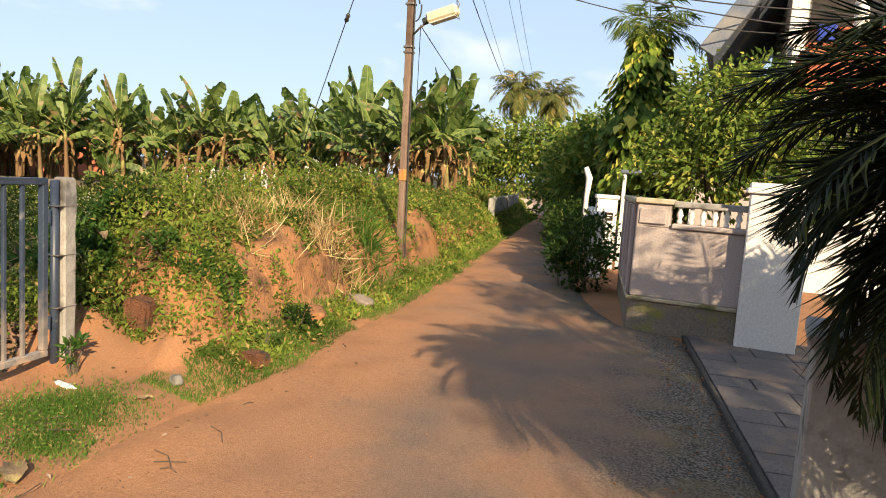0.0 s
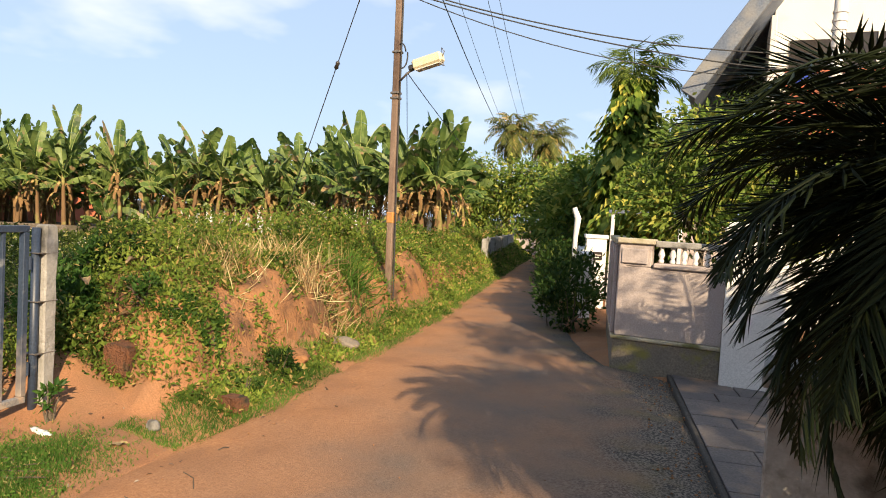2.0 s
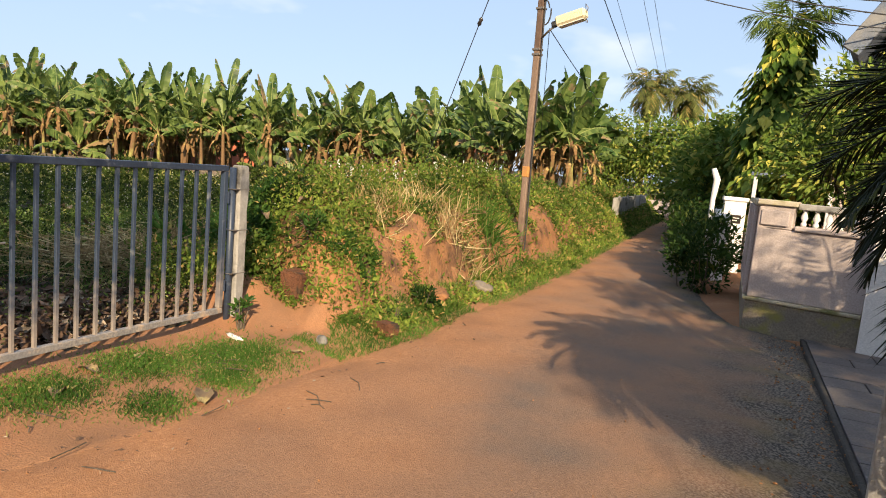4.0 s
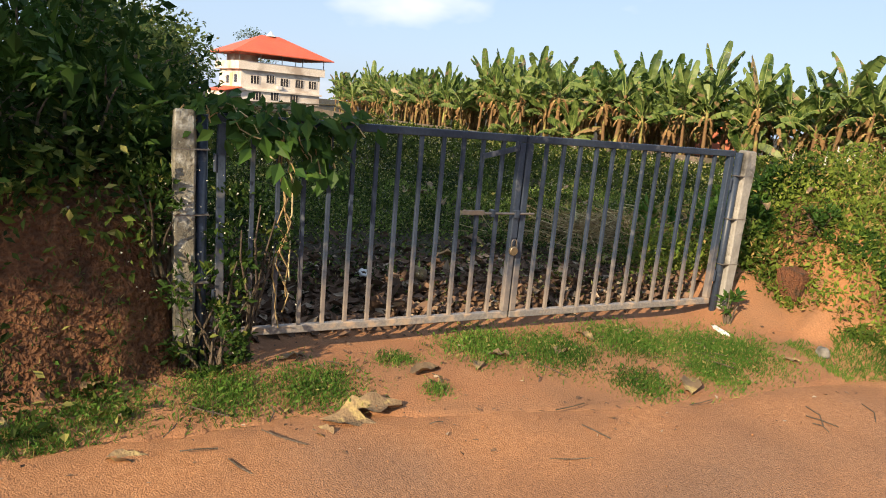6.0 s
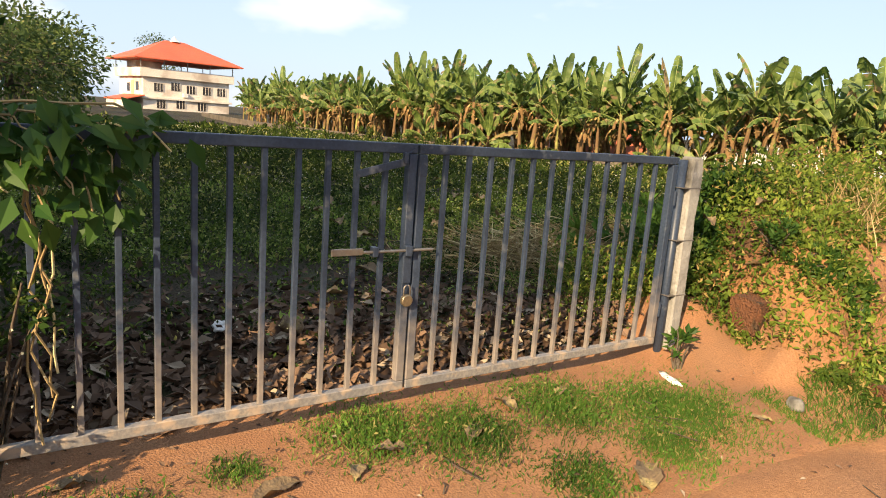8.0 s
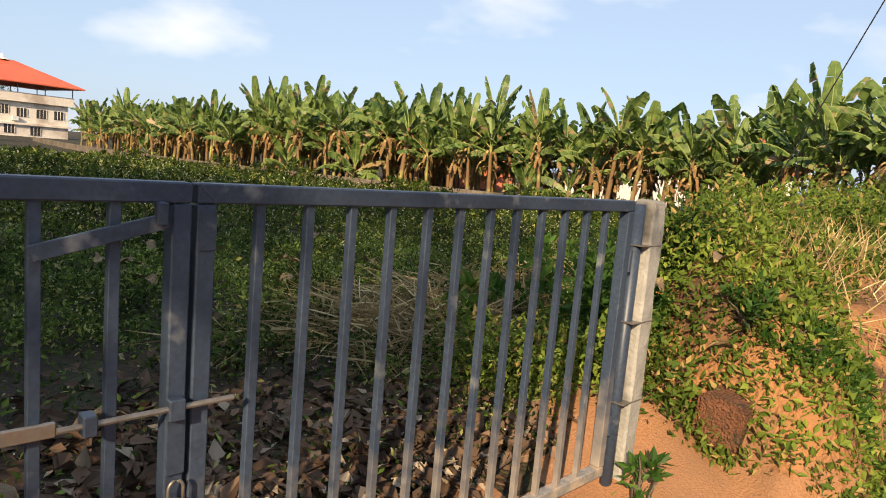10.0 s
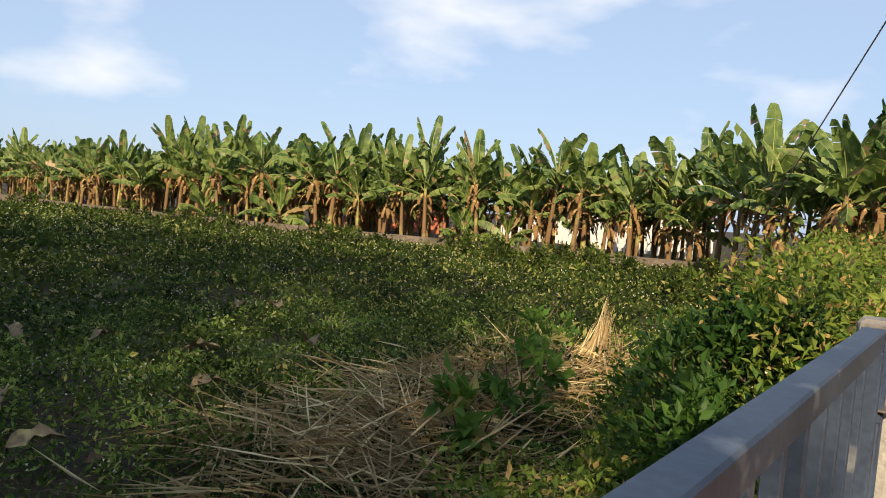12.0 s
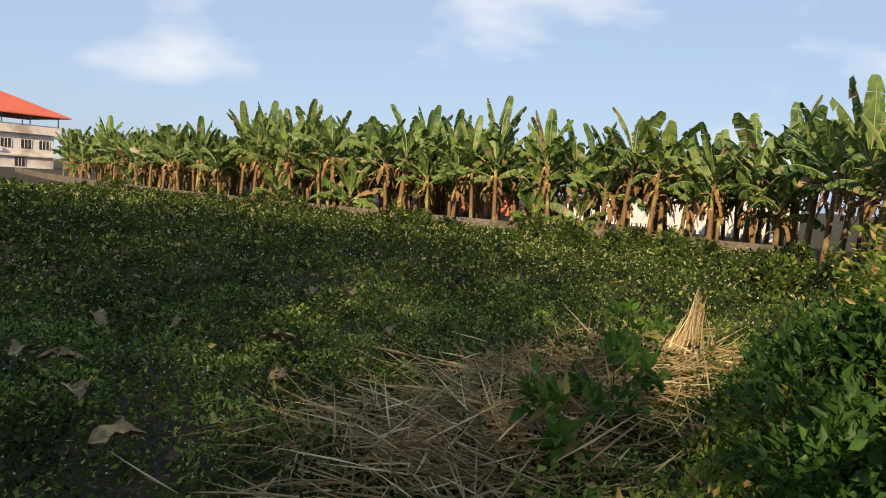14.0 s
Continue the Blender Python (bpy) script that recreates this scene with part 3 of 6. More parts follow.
def gate_post(s, mat, label, height, w):
    p = along_gate(s)
    ob = thing("gate_post", label, "post", "gate posts", at=Matrix.Translation(p) @ turn)
    g = Geo()
    ring = []
    zs = np.linspace(-0.3, height, 14)
    for i, z in enumerate(zs):
        r = w / 2 * (1 - 0.03 * i / 13) + rng.normal(0, 0.0022)
        c = 0.012
        sq = [(-r, -r + c), (-r + c, -r), (r - c, -r), (r, -r + c), (r, r - c), (r - c, r), (-r + c, r), (-r, r - c)]
        ring += [(x + rng.normal(0, 0.0015), y + rng.normal(0, 0.0015), z) for x, y in sq]
    ring += [(x * 0.8, y * 0.8, height + 0.012) for x, y in sq]
    k = 15
    faces = [(i * 8 + j, i * 8 + (j + 1) % 8, (i + 1) * 8 + (j + 1) % 8, (i + 1) * 8 + j) for i in range(k - 1) for j in range(8)]
    faces.append(tuple((k - 1) * 8 + j for j in range(8)))
    part("shaft", g.add(ring, faces), mat, ob)
    side = -1 if s > 0 else 1
    part("hinge_pipe", Geo().tube([(side * (w / 2 + 0.035), 0.0, -0.2), (side * (w / 2 + 0.035), 0.0, height - 0.01)], 0.031, 12), M_steel, ob, "grey painted steel pipe", True)
    for z in (0.55, 0.95, 1.32):
        part("wire_tie", Geo().box((-w / 2 - 0.003 - (0.07 if side < 0 else 0), -w / 2 - 0.003, z), (w / 2 + 0.003 + (0.07 if side > 0 else 0), w / 2 + 0.003, z + 0.006), 0.002), M_bolt, ob, "rusty wire tie")
    return ob


gate_post(LEAF + 0.175, M_concrete, "pale weathered concrete gate post with wire ties", 1.525, 0.12)
gate_post(-LEAF - 0.175, M_mossy, "mossy concrete gate post wrapped by vines", 1.525, 0.12)

# ---- overhead line ----
pole = thing("utility_pole", "rusty brown square utility pole beside the lane", "pole", at=pose(-4.40, 10.25, 0.0, 0, -2.0, 0))
part("shaft", Geo().box((-0.052, -0.046, -0.5), (0.052, 0.046, 8.7), 0.012, Matrix.Rotation(radians(1.2), 4, "Y")), M_pole, pole)
for z in (3.58, 3.66, 4.3):
    part("clamp", Geo().box((-0.072 + z * 0.021, -0.064, z), (0.072 + z * 0.021, 0.064, z + 0.035), 0.005), M_bolt, pole)
part("painted_band", Geo().box((-0.062 + 0.036, -0.054, 1.62), (0.062 + 0.036, 0.054, 1.80), 0.012), surface("faded_orange", (0.5, 0.24, 0.07), (0.3, 0.17, 0.09), 0.8, 12, None, 1, 50, 0.2), pole, "faded orange painted band")
part("conduit", Geo().tube([(0.12, -0.03, 0.4), (0.14, -0.03, 2.5), (0.2, -0.03, 5.9)], 0.012, 6), M_wire, pole)
part("cross_arm", Geo().box((-0.5, -0.05, 8.2), (0.85, 0.05, 8.28), 0.006), M_pole, pole)
for x in (-0.4, 0.35, 0.65):
    part("insulator", Geo().tube([(x, 0, 8.28), (x, 0, 8.33), (x, 0, 8.36), (x, 0, 8.42)], [0.02, 0.045, 0.03, 0.02], 10), M_white, pole, smooth=True)
th = np.linspace(0.3, 6.6, 22)
part("cable_coil", Geo().tube([(0.17 + 0.09 * math.cos(q), -0.05 + 0.01 * q, 4.25 + 0.19 * math.sin(q)) for q in th], 0.012, 6), M_wire, pole, smooth=True)

lamp = thing("street_lamp", "cream boxed street lamp on a short arm, unlit", "street lamp", at=pose(-4.38, 10.22, 3.86))
part("arm", Geo().tube([(0.0, 0, 0.0), (0.12, -0.02, 0.10), (0.22, -0.03, 0.16)], 0.018, 8), M_bolt, lamp, smooth=True)
tilt = Matrix.Translation((0.2, -0.03, 0.14)) @ Matrix.Rotation(radians(-15), 4, "Y")
part("housing", Geo().box((0.06, -0.09, -0.02), (0.56, 0.09, 0.14), 0.03, tilt), M_lamp, lamp)
part("neck", Geo().box((-0.02, -0.05, 0.0), (0.058, 0.05, 0.09), 0.02, tilt), M_wire, lamp)
part("lamp_lens", Geo().box((0.10, -0.07, -0.035), (0.52, 0.07, -0.022), 0.008, tilt), M_white, lamp)
part("loose_wire", Geo().tube([tilt @ Vector(p) for p in ((0.55, 0, 0.05), (0.60, 0, 0.13), (0.57, 0, 0.2), (0.545, 0, 0.0), (0.56, 0, -0.09), (0.53, 0, -0.07))], 0.007, 5), M_bolt, lamp, smooth=True)


def cable(a, b, sag, r, label="thin black overhead cable strung above the lane"):
    a, b = np.array(a, float), np.array(b, float)
    t = np.linspace(0, 1, 24)[:, None]
    p = a + (b - a) * t
    p[:, 2] -= (4 * sag * t * (1 - t))[:, 0]
    return solo("cable", Geo().tube(p, r, 5), M_wire, label, "cable", "overhead cables", smooth=True)


TOPP = np.array((-4.38, 10.25, 5.7))
for dx, r in ((-0.4, 0.008), (0.35, 0.008), (0.65, 0.008)):
    top_z = 2.65
    cable(TOPP + (dx, 0, top_z), (-14.5 + dx * 1.6, 50, 7.6), 0.5, r)
    cable(TOPP + (dx, 0, top_z), (1.2 + dx, -22, 8.3), 0.3, r)
cable(TOPP + (0.1, 0, 0.5), (-14.6, 50, 7.0), 0.7, 0.012)
cable(TOPP + (0.1, 0, -1.7), (-12.8, 46, 4.2), 0.8, 0.008)
cable(TOPP + (0.15, 0, -0.5), (3.0, 14.5, 4.6), 0.25, 0.012)
cable(TOPP + (0.15, 0, -0.45), (3.0, 14.5, 5.05), 0.35, 0.012)
cable(TOPP + (0.15, 0, -0.55), (3.2, 14.5, 4.75), 0.55, 0.009)
cable(TOPP + (0.1, 0, -1.72), (-9.5, 21.0, 2.2), -0.1, 0.007)
stay_wire = thing("stay_wire", "twisted steel stay wire with a porcelain insulator", "cable")
s0, s1 = np.array((-4.43, 10.25, 7.35)), np.array((-9.4, 13.45, 0.05))
part("wire", Geo().tube([s0, (s0 + s1) / 2, s1], 0.010, 6), M_wire, stay_wire)
mid = s0 + (s1 - s0) * 0.394
dirn = (s1 - s0) / np.linalg.norm(s1 - s0)
part("insulator", Geo().tube([mid - dirn * 0.09, mid - dirn * 0.05, mid, mid + dirn * 0.05, mid + dirn * 0.09], [0.015, 0.045, 0.032, 0.045, 0.015], 10), M_glass_dark, stay_wire, smooth=True)


# ---- banana plants ----
def banana_leaf_arrays(r, length, width, lift, droop, ragged):
    """Blade with torn lobes along an arching midrib; starts at the origin and heads along +x."""
    n = 9
    t = np.linspace(0, 1, n + 1)
    ang = lift - droop * t ** 1.5
    seg = length / n
    mx, mz = np.concatenate([[0], np.cumsum(np.cos(ang[:-1]) * seg)]), np.concatenate([[0], np.cumsum(np.sin(ang[:-1]) * seg)])
    w = width * np.array([0.04, 0.08, 0.45, 0.88, 1.05, 1.1, 1.1, 1.02, 0.86, 0.5])
    v, f = [], []
    for s in (-1, 1):
        for i in range(1, n):
            fold = r.uniform(0.0, 0.35) + ragged * r.uniform(0.1, 0.95)
            gap = 0.10 * ragged * r.random()
            pts = []
            for k, tt in ((i, gap), (i + 1, -gap)):
                c = np.array((mx[k] + (mx[min(k + 1, n)] - mx[k]) * max(tt, 0), 0, mz[k]))
                out = w[k] * (1 - 0.35 * ragged * r.random())
                nx, nz = -math.sin(ang[k]), math.cos(ang[k])
                e = c + np.array((0.12 * out * math.cos(ang[k]), s * out * math.cos(fold), 0)) - np.array((nx, 0, nz)) * out * math.sin(fold) * 0.8
                e += np.array((gap * seg * (1 if k == i else -1), 0, 0))
                pts.append((c, e))
            b0 = len(v)
            v += [pts[0][0], pts[0][1], pts[1][1], pts[1][0]]
            f.append((b0, b0 + 1, b0 + 2, b0 + 3) if s < 0 else (b0 + 3, b0 + 2, b0 + 1, b0))
    rib = np.stack([mx, mx * 0, mz + 0.004], 1)
    return np.array(v), f, rib


def banana_kind(seed, h):
    """Leaf and stem arrays of one plant: a list of (name, verts, faces, dry)."""
    r = np.random.default_rng(seed)
    pieces = []
    lean = r.normal(0, 0.05, 2)
    k = 7
    zs = np.linspace(-0.15, h, k)
    stem = np.stack([lean[0] * zs, lean[1] * zs, zs], 1)
    sg = Geo().tube(stem, np.linspace(0.115, 0.06, k) * r.uniform(0.85, 1.1), 8)
    pieces.append(("pseudostem", np.concatenate(sg.v), sg.f, "stem"))
    top = stem[-1]
    n = int(r.integers(9, 13))
    for i in range(n):
        az = i * 2.4 + r.normal(0, 0.3)
        age = i / (n - 1)
        lift = 1.36 - 0.75 * age + r.normal(0, 0.18)
        L = r.uniform(1.35, 2.15) * (0.8 + 0.2 * h / 2.4)
        v, f, rib = banana_leaf_arrays(r, L, r.uniform(0.26, 0.39) * (0.75 + 0.25 * min(1, 4 * age)), lift, r.uniform(0.1, 0.8) + 1.15 * age, 0.45 + 0.7 * age)
        ca, sa = math.cos(az), math.sin(az)
        tw = r.normal(0, 0.8)
        ct, st = math.cos(tw), math.sin(tw)

        def place(q):
            q = np.asarray(q, float)
            y, z = q[:, 1] * ct - 0, q[:, 2] + q[:, 1] * st * 0.6
            return np.stack([q[:, 0] * ca - y * sa, q[:, 0] * sa + y * ca, z], 1) + top - np.array((0, 0, 0.55 * age))

        g = Geo().add(place(v), f)
        rg = Geo().tube(place(rib), np.linspace(0.024, 0.006, len(rib)), 4, False)
        pieces.append(("leaf", np.concatenate(g.v), g.f, "leaf"))
        pieces.append(("midrib", np.concatenate(rg.v), rg.f, "rib"))
    for i in range(int(r.integers(9, 14))):
        az = r.uniform(0, 6.28)
        v, f, rib = banana_leaf_arrays(r, r.uniform(1.0, 1.6), 0.11, 0.3, 1.85, 1.0)
        v = v * np.array((0.45, 1, 1))
        ca, sa = math.cos(az), math.sin(az)
        v = np.stack([v[:, 0] * ca - v[:, 1] * sa, v[:, 0] * sa + v[:, 1] * ca, v[:, 2]], 1) + top - np.array((0, 0, 0.2 + 0.9 * r.random()))
        pieces.append(("dry_leaf", v, f, "dry"))
    return [(a, v, f if a == "pseudostem" else np.array(f), w) for a, v, f, w in pieces]


MATS = {"stem": M_stem, "leaf": M_banana, "rib": M_midrib, "dry": M_banana_dry}
BANANAS, KINDS = [], []
for k in range(7):
    kind = banana_kind(100 + k, (2.15, 2.55, 1.95, 2.75, 2.3, 2.85, 0.9)[k])
    KINDS.append(kind)
    ob = thing("banana_plant", "banana plant with torn green leaves and dry hanging ones" if k < 6 else "young banana plant with bright upright leaves", "banana plant", "banana plants", at=pose(-300, 0, 0))
    last = None
    for name, v, f, what in kind:
        o = part(name, Geo().add(v, f), MATS[what], ob if what != "rib" else last, smooth=what in ("stem", "rib"))
        if what == "leaf":
            last = o
    BANANAS.append(ob)

FRONT = [(-7.7, 21.3), (-8.7, 19.6), (-10.3, 20.0), (-12.3, 22.0), (-15, 24.6), (-19.6, 22.8), (-23.5, 20.4), (-28, 17.6), (-34.5, 14.6), (-42.5, 11.9), (-52, 9.8), (-64, 8.7)]


def along(line, s):
    p = np.array(line, float)
    d = np.concatenate([[0], np.cumsum(np.linalg.norm(np.diff(p, axis=0), axis=1))])
    return np.array((np.interp(s, d, p[:, 0]), np.interp(s, d, p[:, 1]))), d[-1]


total = along(FRONT, 0)[1]
used = set()
far = {"stem": Geo(), "leaf": Geo(), "dry": Geo()}
r = np.random.default_rng(42)
for row in range(9):
    s = r.uniform(0, 1)
    while s < total:
        p, _ = along(FRONT, s)
        q, _ = along(FRONT, min(s + 0.5, total))
        t = (q - p) / (np.linalg.norm(q - p) + 1e-9)
        nrm = np.array((t[1], -t[0]))
        if nrm[1] < 0:
            nrm = -nrm
        if (row > 4 and s < 26) or (row > 2 and s < 8):
            s += 1.2
            continue
        pos = p + nrm * (row * 1.35 + r.normal(0, 0.3)) + t * r.normal(0, 0.2)
        k = int(r.integers(0, 6))
        if s < 9:
            k = (1, 3, 5)[k % 3]
        elif row == 0 and r.random() < 0.12:
            k = 6
        sc = r.uniform(0.86, 1.14) * (0.86 if s > 36 else (1.02 if s > 18 else (1.05 if s > 9 else 1.02)))
        m = Matrix.Translation((pos[0], pos[1], float(lie(pos[0], pos[1])) - 0.02)) @ Matrix.Rotation(r.uniform(0, 6.28), 4, "Z") @ Matrix.Diagonal((sc, sc, sc, 1))
        if row < 2 and pos[1] < 30:
            if k not in used:
                used.add(k)
                BANANAS[k].matrix_basis = m
            else:
                c = copy_thing(BANANAS[k], m)
                c.matrix_basis = m
        elif pos[0] < edge_left(pos[1]) - 1.5:
            mm = np.array(m)
            for name, v, f, what in KINDS[k]:
                if what != "rib":
                    far[what].add(v @ mm[:3, :3].T + mm[:3, 3], f)
        s += r.uniform(0.82, 1.3) * (1.0 if row < 3 else 1.25) * (1.5 if s < 9 else 1.0)
grove = thing("banana_grove", "rows of banana plants closing the far side of the field", "banana grove", kind="stuff")
part("pseudostems", far["stem"], M_stem, grove, smooth=True)
part("leaves", far["leaf"], M_banana_far, grove)
part("dry_leaves", far["dry"], M_banana_dry, grove)


# ---- low plants ----
def scatter(n, x0, x1, y0, y1, keep):
    out = np.zeros((0, 2))
    while len(out) < n:
        p = np.stack([rng.uniform(x0, x1, n * 2), rng.uniform(y0, y1, n * 2)], 1)
        out = np.concatenate([out, p[rng.random(n * 2) < keep(p[:, 0], p[:, 1])]])
    return out[:n]


def carpet(g, xy, size, height, up=0.6, z0=0.0):
    """Leaves standing to a height over the ground at each place."""
    n = len(xy)
    z = lie(xy[:, 0], xy[:, 1]) + z0 + height * rng.random(n)
    d = unit(n, up * 0.6)
    nrm = unit(n, 1.4)
    L = size * rng.uniform(0.6, 1.5, n)
    return g.leaves(np.stack([xy[:, 0], xy[:, 1], z], 1), d, nrm, L, L * rng.uniform(0.3, 0.62, n))


def field_keep(x, y):
    d = np.hypot(x + 4.6, y - 3)
    ok = (x < edge_left(y) - 1.6 - 0.2 * (y > 4.4)) & (y < np.interp(-x, [5, 8, 13, 20, 28, 42, 64], [30, 22, 25, 23.3, 17.6, 12, 8.8]))
    ok &= ~((x > -4.1 - (y - 2) * 0.16) & (y > -0.1) & (y < 4.6))
    bare = step(1.2, 2.8, np.hypot((x + 5.0) * 1.0, (y - 1.8) * 0.8) + 0.4 * wave(x, y, 0.9, 21))
    return ok * np.clip(2.0 / (d + 0.4), 0, 1) * (0.12 + 0.88 * bare) * (0.35 + 0.65 * step(-0.6, 0.3, wave(x, y, 1.1, 23)))


p = scatter(250000, -45, -4.1, -9, 24, field_keep)
dist = np.hypot(p[:, 0] + 4.5, p[:, 1] - 3)
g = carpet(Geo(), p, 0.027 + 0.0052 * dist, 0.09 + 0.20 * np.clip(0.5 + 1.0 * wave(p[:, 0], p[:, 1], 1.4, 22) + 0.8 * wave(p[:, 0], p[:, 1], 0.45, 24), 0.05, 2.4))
solo("field_weeds", g, M_weed_shaded, "low green weeds and creepers covering the field", "weeds", kind="stuff")
def near_keep(x, y):
    return (field_keep(x, y) > 0) * (0.1 + 0.9 * step(1.5, 2.9, np.hypot(x + 5.0, (y - 1.8) * 0.8) + 0.4 * wave(x, y, 0.9, 21))) * (0.25 + 0.75 * step(-0.3, 0.4, wave(x, y, 0.6, 25)))


near = scatter(52000, -12.5, -4.8, -1.0, 10.5, near_keep)
solo("field_creeper", carpet(Geo(), near, 0.045, 0.05 + 0.16 * np.clip(0.5 + wave(near[:, 0], near[:, 1], 0.6, 25), 0.05, 2), 0.4), M_weed_lightened, "dense near weeds, coloured lighter to brighten the shaded near field", "weeds", kind="stuff")
q = p[rng.random(len(p)) < 0.035]
z = lie(q[:, 0], q[:, 1]) + rng.uniform(0.14, 0.32, len(q))
dq = np.hypot(q[:, 0] + 4.5, q[:, 1] - 3)
g = Geo().leaves(np.stack([q[:, 0], q[:, 1], z], 1), unit(len(q), 1.0), unit(len(q), 1.0), 0.010 + 0.0018 * dq, 0.010 + 0.0018 * dq)
solo("field_flowers", g, M_flower, "tiny pale flower heads over the weeds", "flowers", kind="stuff")


def bank_keep(x, y):
    d = edge_left(y) - x
    face = (d > 0.42) & (d < 1.05)
    bare = face * step(0.0, 0.35, wave(x * 0.7, y, 0.8, 31) + 0.4) * (y < 13) * step(5.6, 6.0, y)
    ok = (d > 0.12) & (d < 3.0) & (y > 4.65 + 0.4 * (x + 4.2)) & (y < 36)
    return ok * (1 - 0.93 * bare) * np.clip(4 / (y - 1), 0.1, 1)


p = scatter(105000, -13, -2.9, 4.2, 36, bank_keep)
d = edge_left(p[:, 1]) - p[:, 0]
g = carpet(Geo(), p, 0.036 + 0.0034 * (p[:, 1] - 2), 0.05 + (0.30 * step(1.0, 1.6, d) + 0.10 * step(0.3, 0.6, d)) * np.clip(0.8 + 0.8 * wave(p[:, 0], p[:, 1], 0.9, 33), 0.15, 2), 0.8)
solo("bank_weeds", g, M_bankweed, "tangled green weeds over the red earth bank", "weeds", kind="stuff")


def blades(g, xy, h, spread=0.5, w=0.006):
    n = len(xy)
    z = lie(xy[:, 0], xy[:, 1]) - 0.01
    d = unit(n, 1.0 / spread)
    L = h * rng.uniform(0.5, 1.3, n)
    return g.leaves(np.stack([xy[:, 0], xy[:, 1], z], 1), d, unit(n, 0.2), L, np.maximum(w, L * 0.022), 0.3)


PATCHES = [(-3.2, 0.65, 0.22), (-3.55, 1.2, 0.10), (-3.72, 1.9, 0.24), (-3.6, 2.35, 0.26), (-3.75, 3.1, 0.28), (-3.55, 3.75, 0.34), (-3.05, 2.75, 0.16), (-3.1, 1.35, 0.07), (-3.2, 3.4, 0.2), (-3.15, 0.15, 0.22), (-3.05, -0.45, 0.2), (-2.75, -0.75, 0.25)]


def verge_keep(x, y):
    d = edge_left(y) - x
    tuft = 0
    for a, b, s in PATCHES:
        tuft = np.maximum(tuft, np.exp(-((x - a) ** 2 + (y - b) ** 2) / (s * s) - 0.5 * np.maximum(0, wave(x, y, 0.22, 41))))
    foot = (y >= 4.4) & (d > -0.05) & (d < 0.6) & (wave(x, y, 0.55, 41) > -0.5)
    return tuft * (d > 0.0) + foot * np.clip(4 / (y - 1), 0.05, 1) * 0.5


p = np.concatenate([scatter(42000, -4.3, -2.4, -1.1, 4.5, verge_keep), scatter(26000, -9, -2.4, 4.5, 34, verge_keep)])
g = blades(Geo(), p, 0.045 + 0.004 * np.maximum(p[:, 1] - 4, 0) + 0.03 * (p[:, 1] > 4.6), 0.7, 0.006)
solo("verge_grass", g, M_grass, "short green grass patches on the red verge", "grass", kind="stuff")
q = scatter(5000, -4.2, -2.6, -0.9, 4.5, lambda x, y: verge_keep(x, y) * (y < 4.4))
solo("verge_clover", carpet(Geo(), q, 0.024, 0.04), M_grass, "small round-leaved weeds among the verge grass", "weeds", kind="stuff")


# ---- trees ----
def limb(a, b, sag=0.1, n=6, jitter=0.06):
    t = np.linspace(0, 1, n)[:, None]
    a, b = np.array(a, float), np.array(b, float)
    L = np.linalg.norm(b - a)
    p = a + (b - a) * t
    p[1:-1] += rng.normal(0, jitter * L / 3, (n - 2, 3))
    p[:, 2] += sag * L * np.sin(t[:, 0] * np.pi)
    return p


def tree(name, base, fork, tops, leaf, n, material, label, trunk=0.15, clump=0.5, category="tree", squash=0.75, bark=None):
    """Tapered trunk, limbs to each crown centre, and leaves clustered round twig ends."""
    ob = thing(name, label, category, at=pose(*base))
    g = Geo().tube(limb((0, 0, -0.25), fork, 0.0), np.linspace(trunk, trunk * 0.7, 6), 9)
    lf = Geo()
    per = max(20, n // len(tops))
    for c in tops:
        c = np.array(c, float)
        R = c[3]
        g.tube(limb(fork, c[:3], 0.08), np.linspace(trunk * 0.6, trunk * 0.12, 6), 6)
        k = max(6, int(per / 45))
        ends = c[:3] + unit(k) * (R * rng.uniform(0.25, 1.0, k) ** 0.6)[:, None] * np.array((1, 1, squash))
        for e in ends[:14]:
            g.tube(limb(c[:3], e, 0.05, 4), np.linspace(trunk * 0.12, 0.006, 4), 4, False)
        own = ends[rng.integers(0, k, per)]
        p = own + rng.normal(0, clump * R * 0.3, (per, 3))
        out = p - c[:3]
        d = out / (np.linalg.norm(out, axis=1)[:, None] + 1e-6) + unit(per) * 0.9 - np.array((0, 0, 0.25))
        L = leaf * rng.uniform(0.6, 1.4, per)
        lf.leaves(p, d, unit(per, 1.0), L, L * rng.uniform(0.38, 0.6, per))
    part("trunk", g, bark or M_bark, ob, smooth=True)
    part("crown", lf, material, ob, kind="stuff")
    return ob


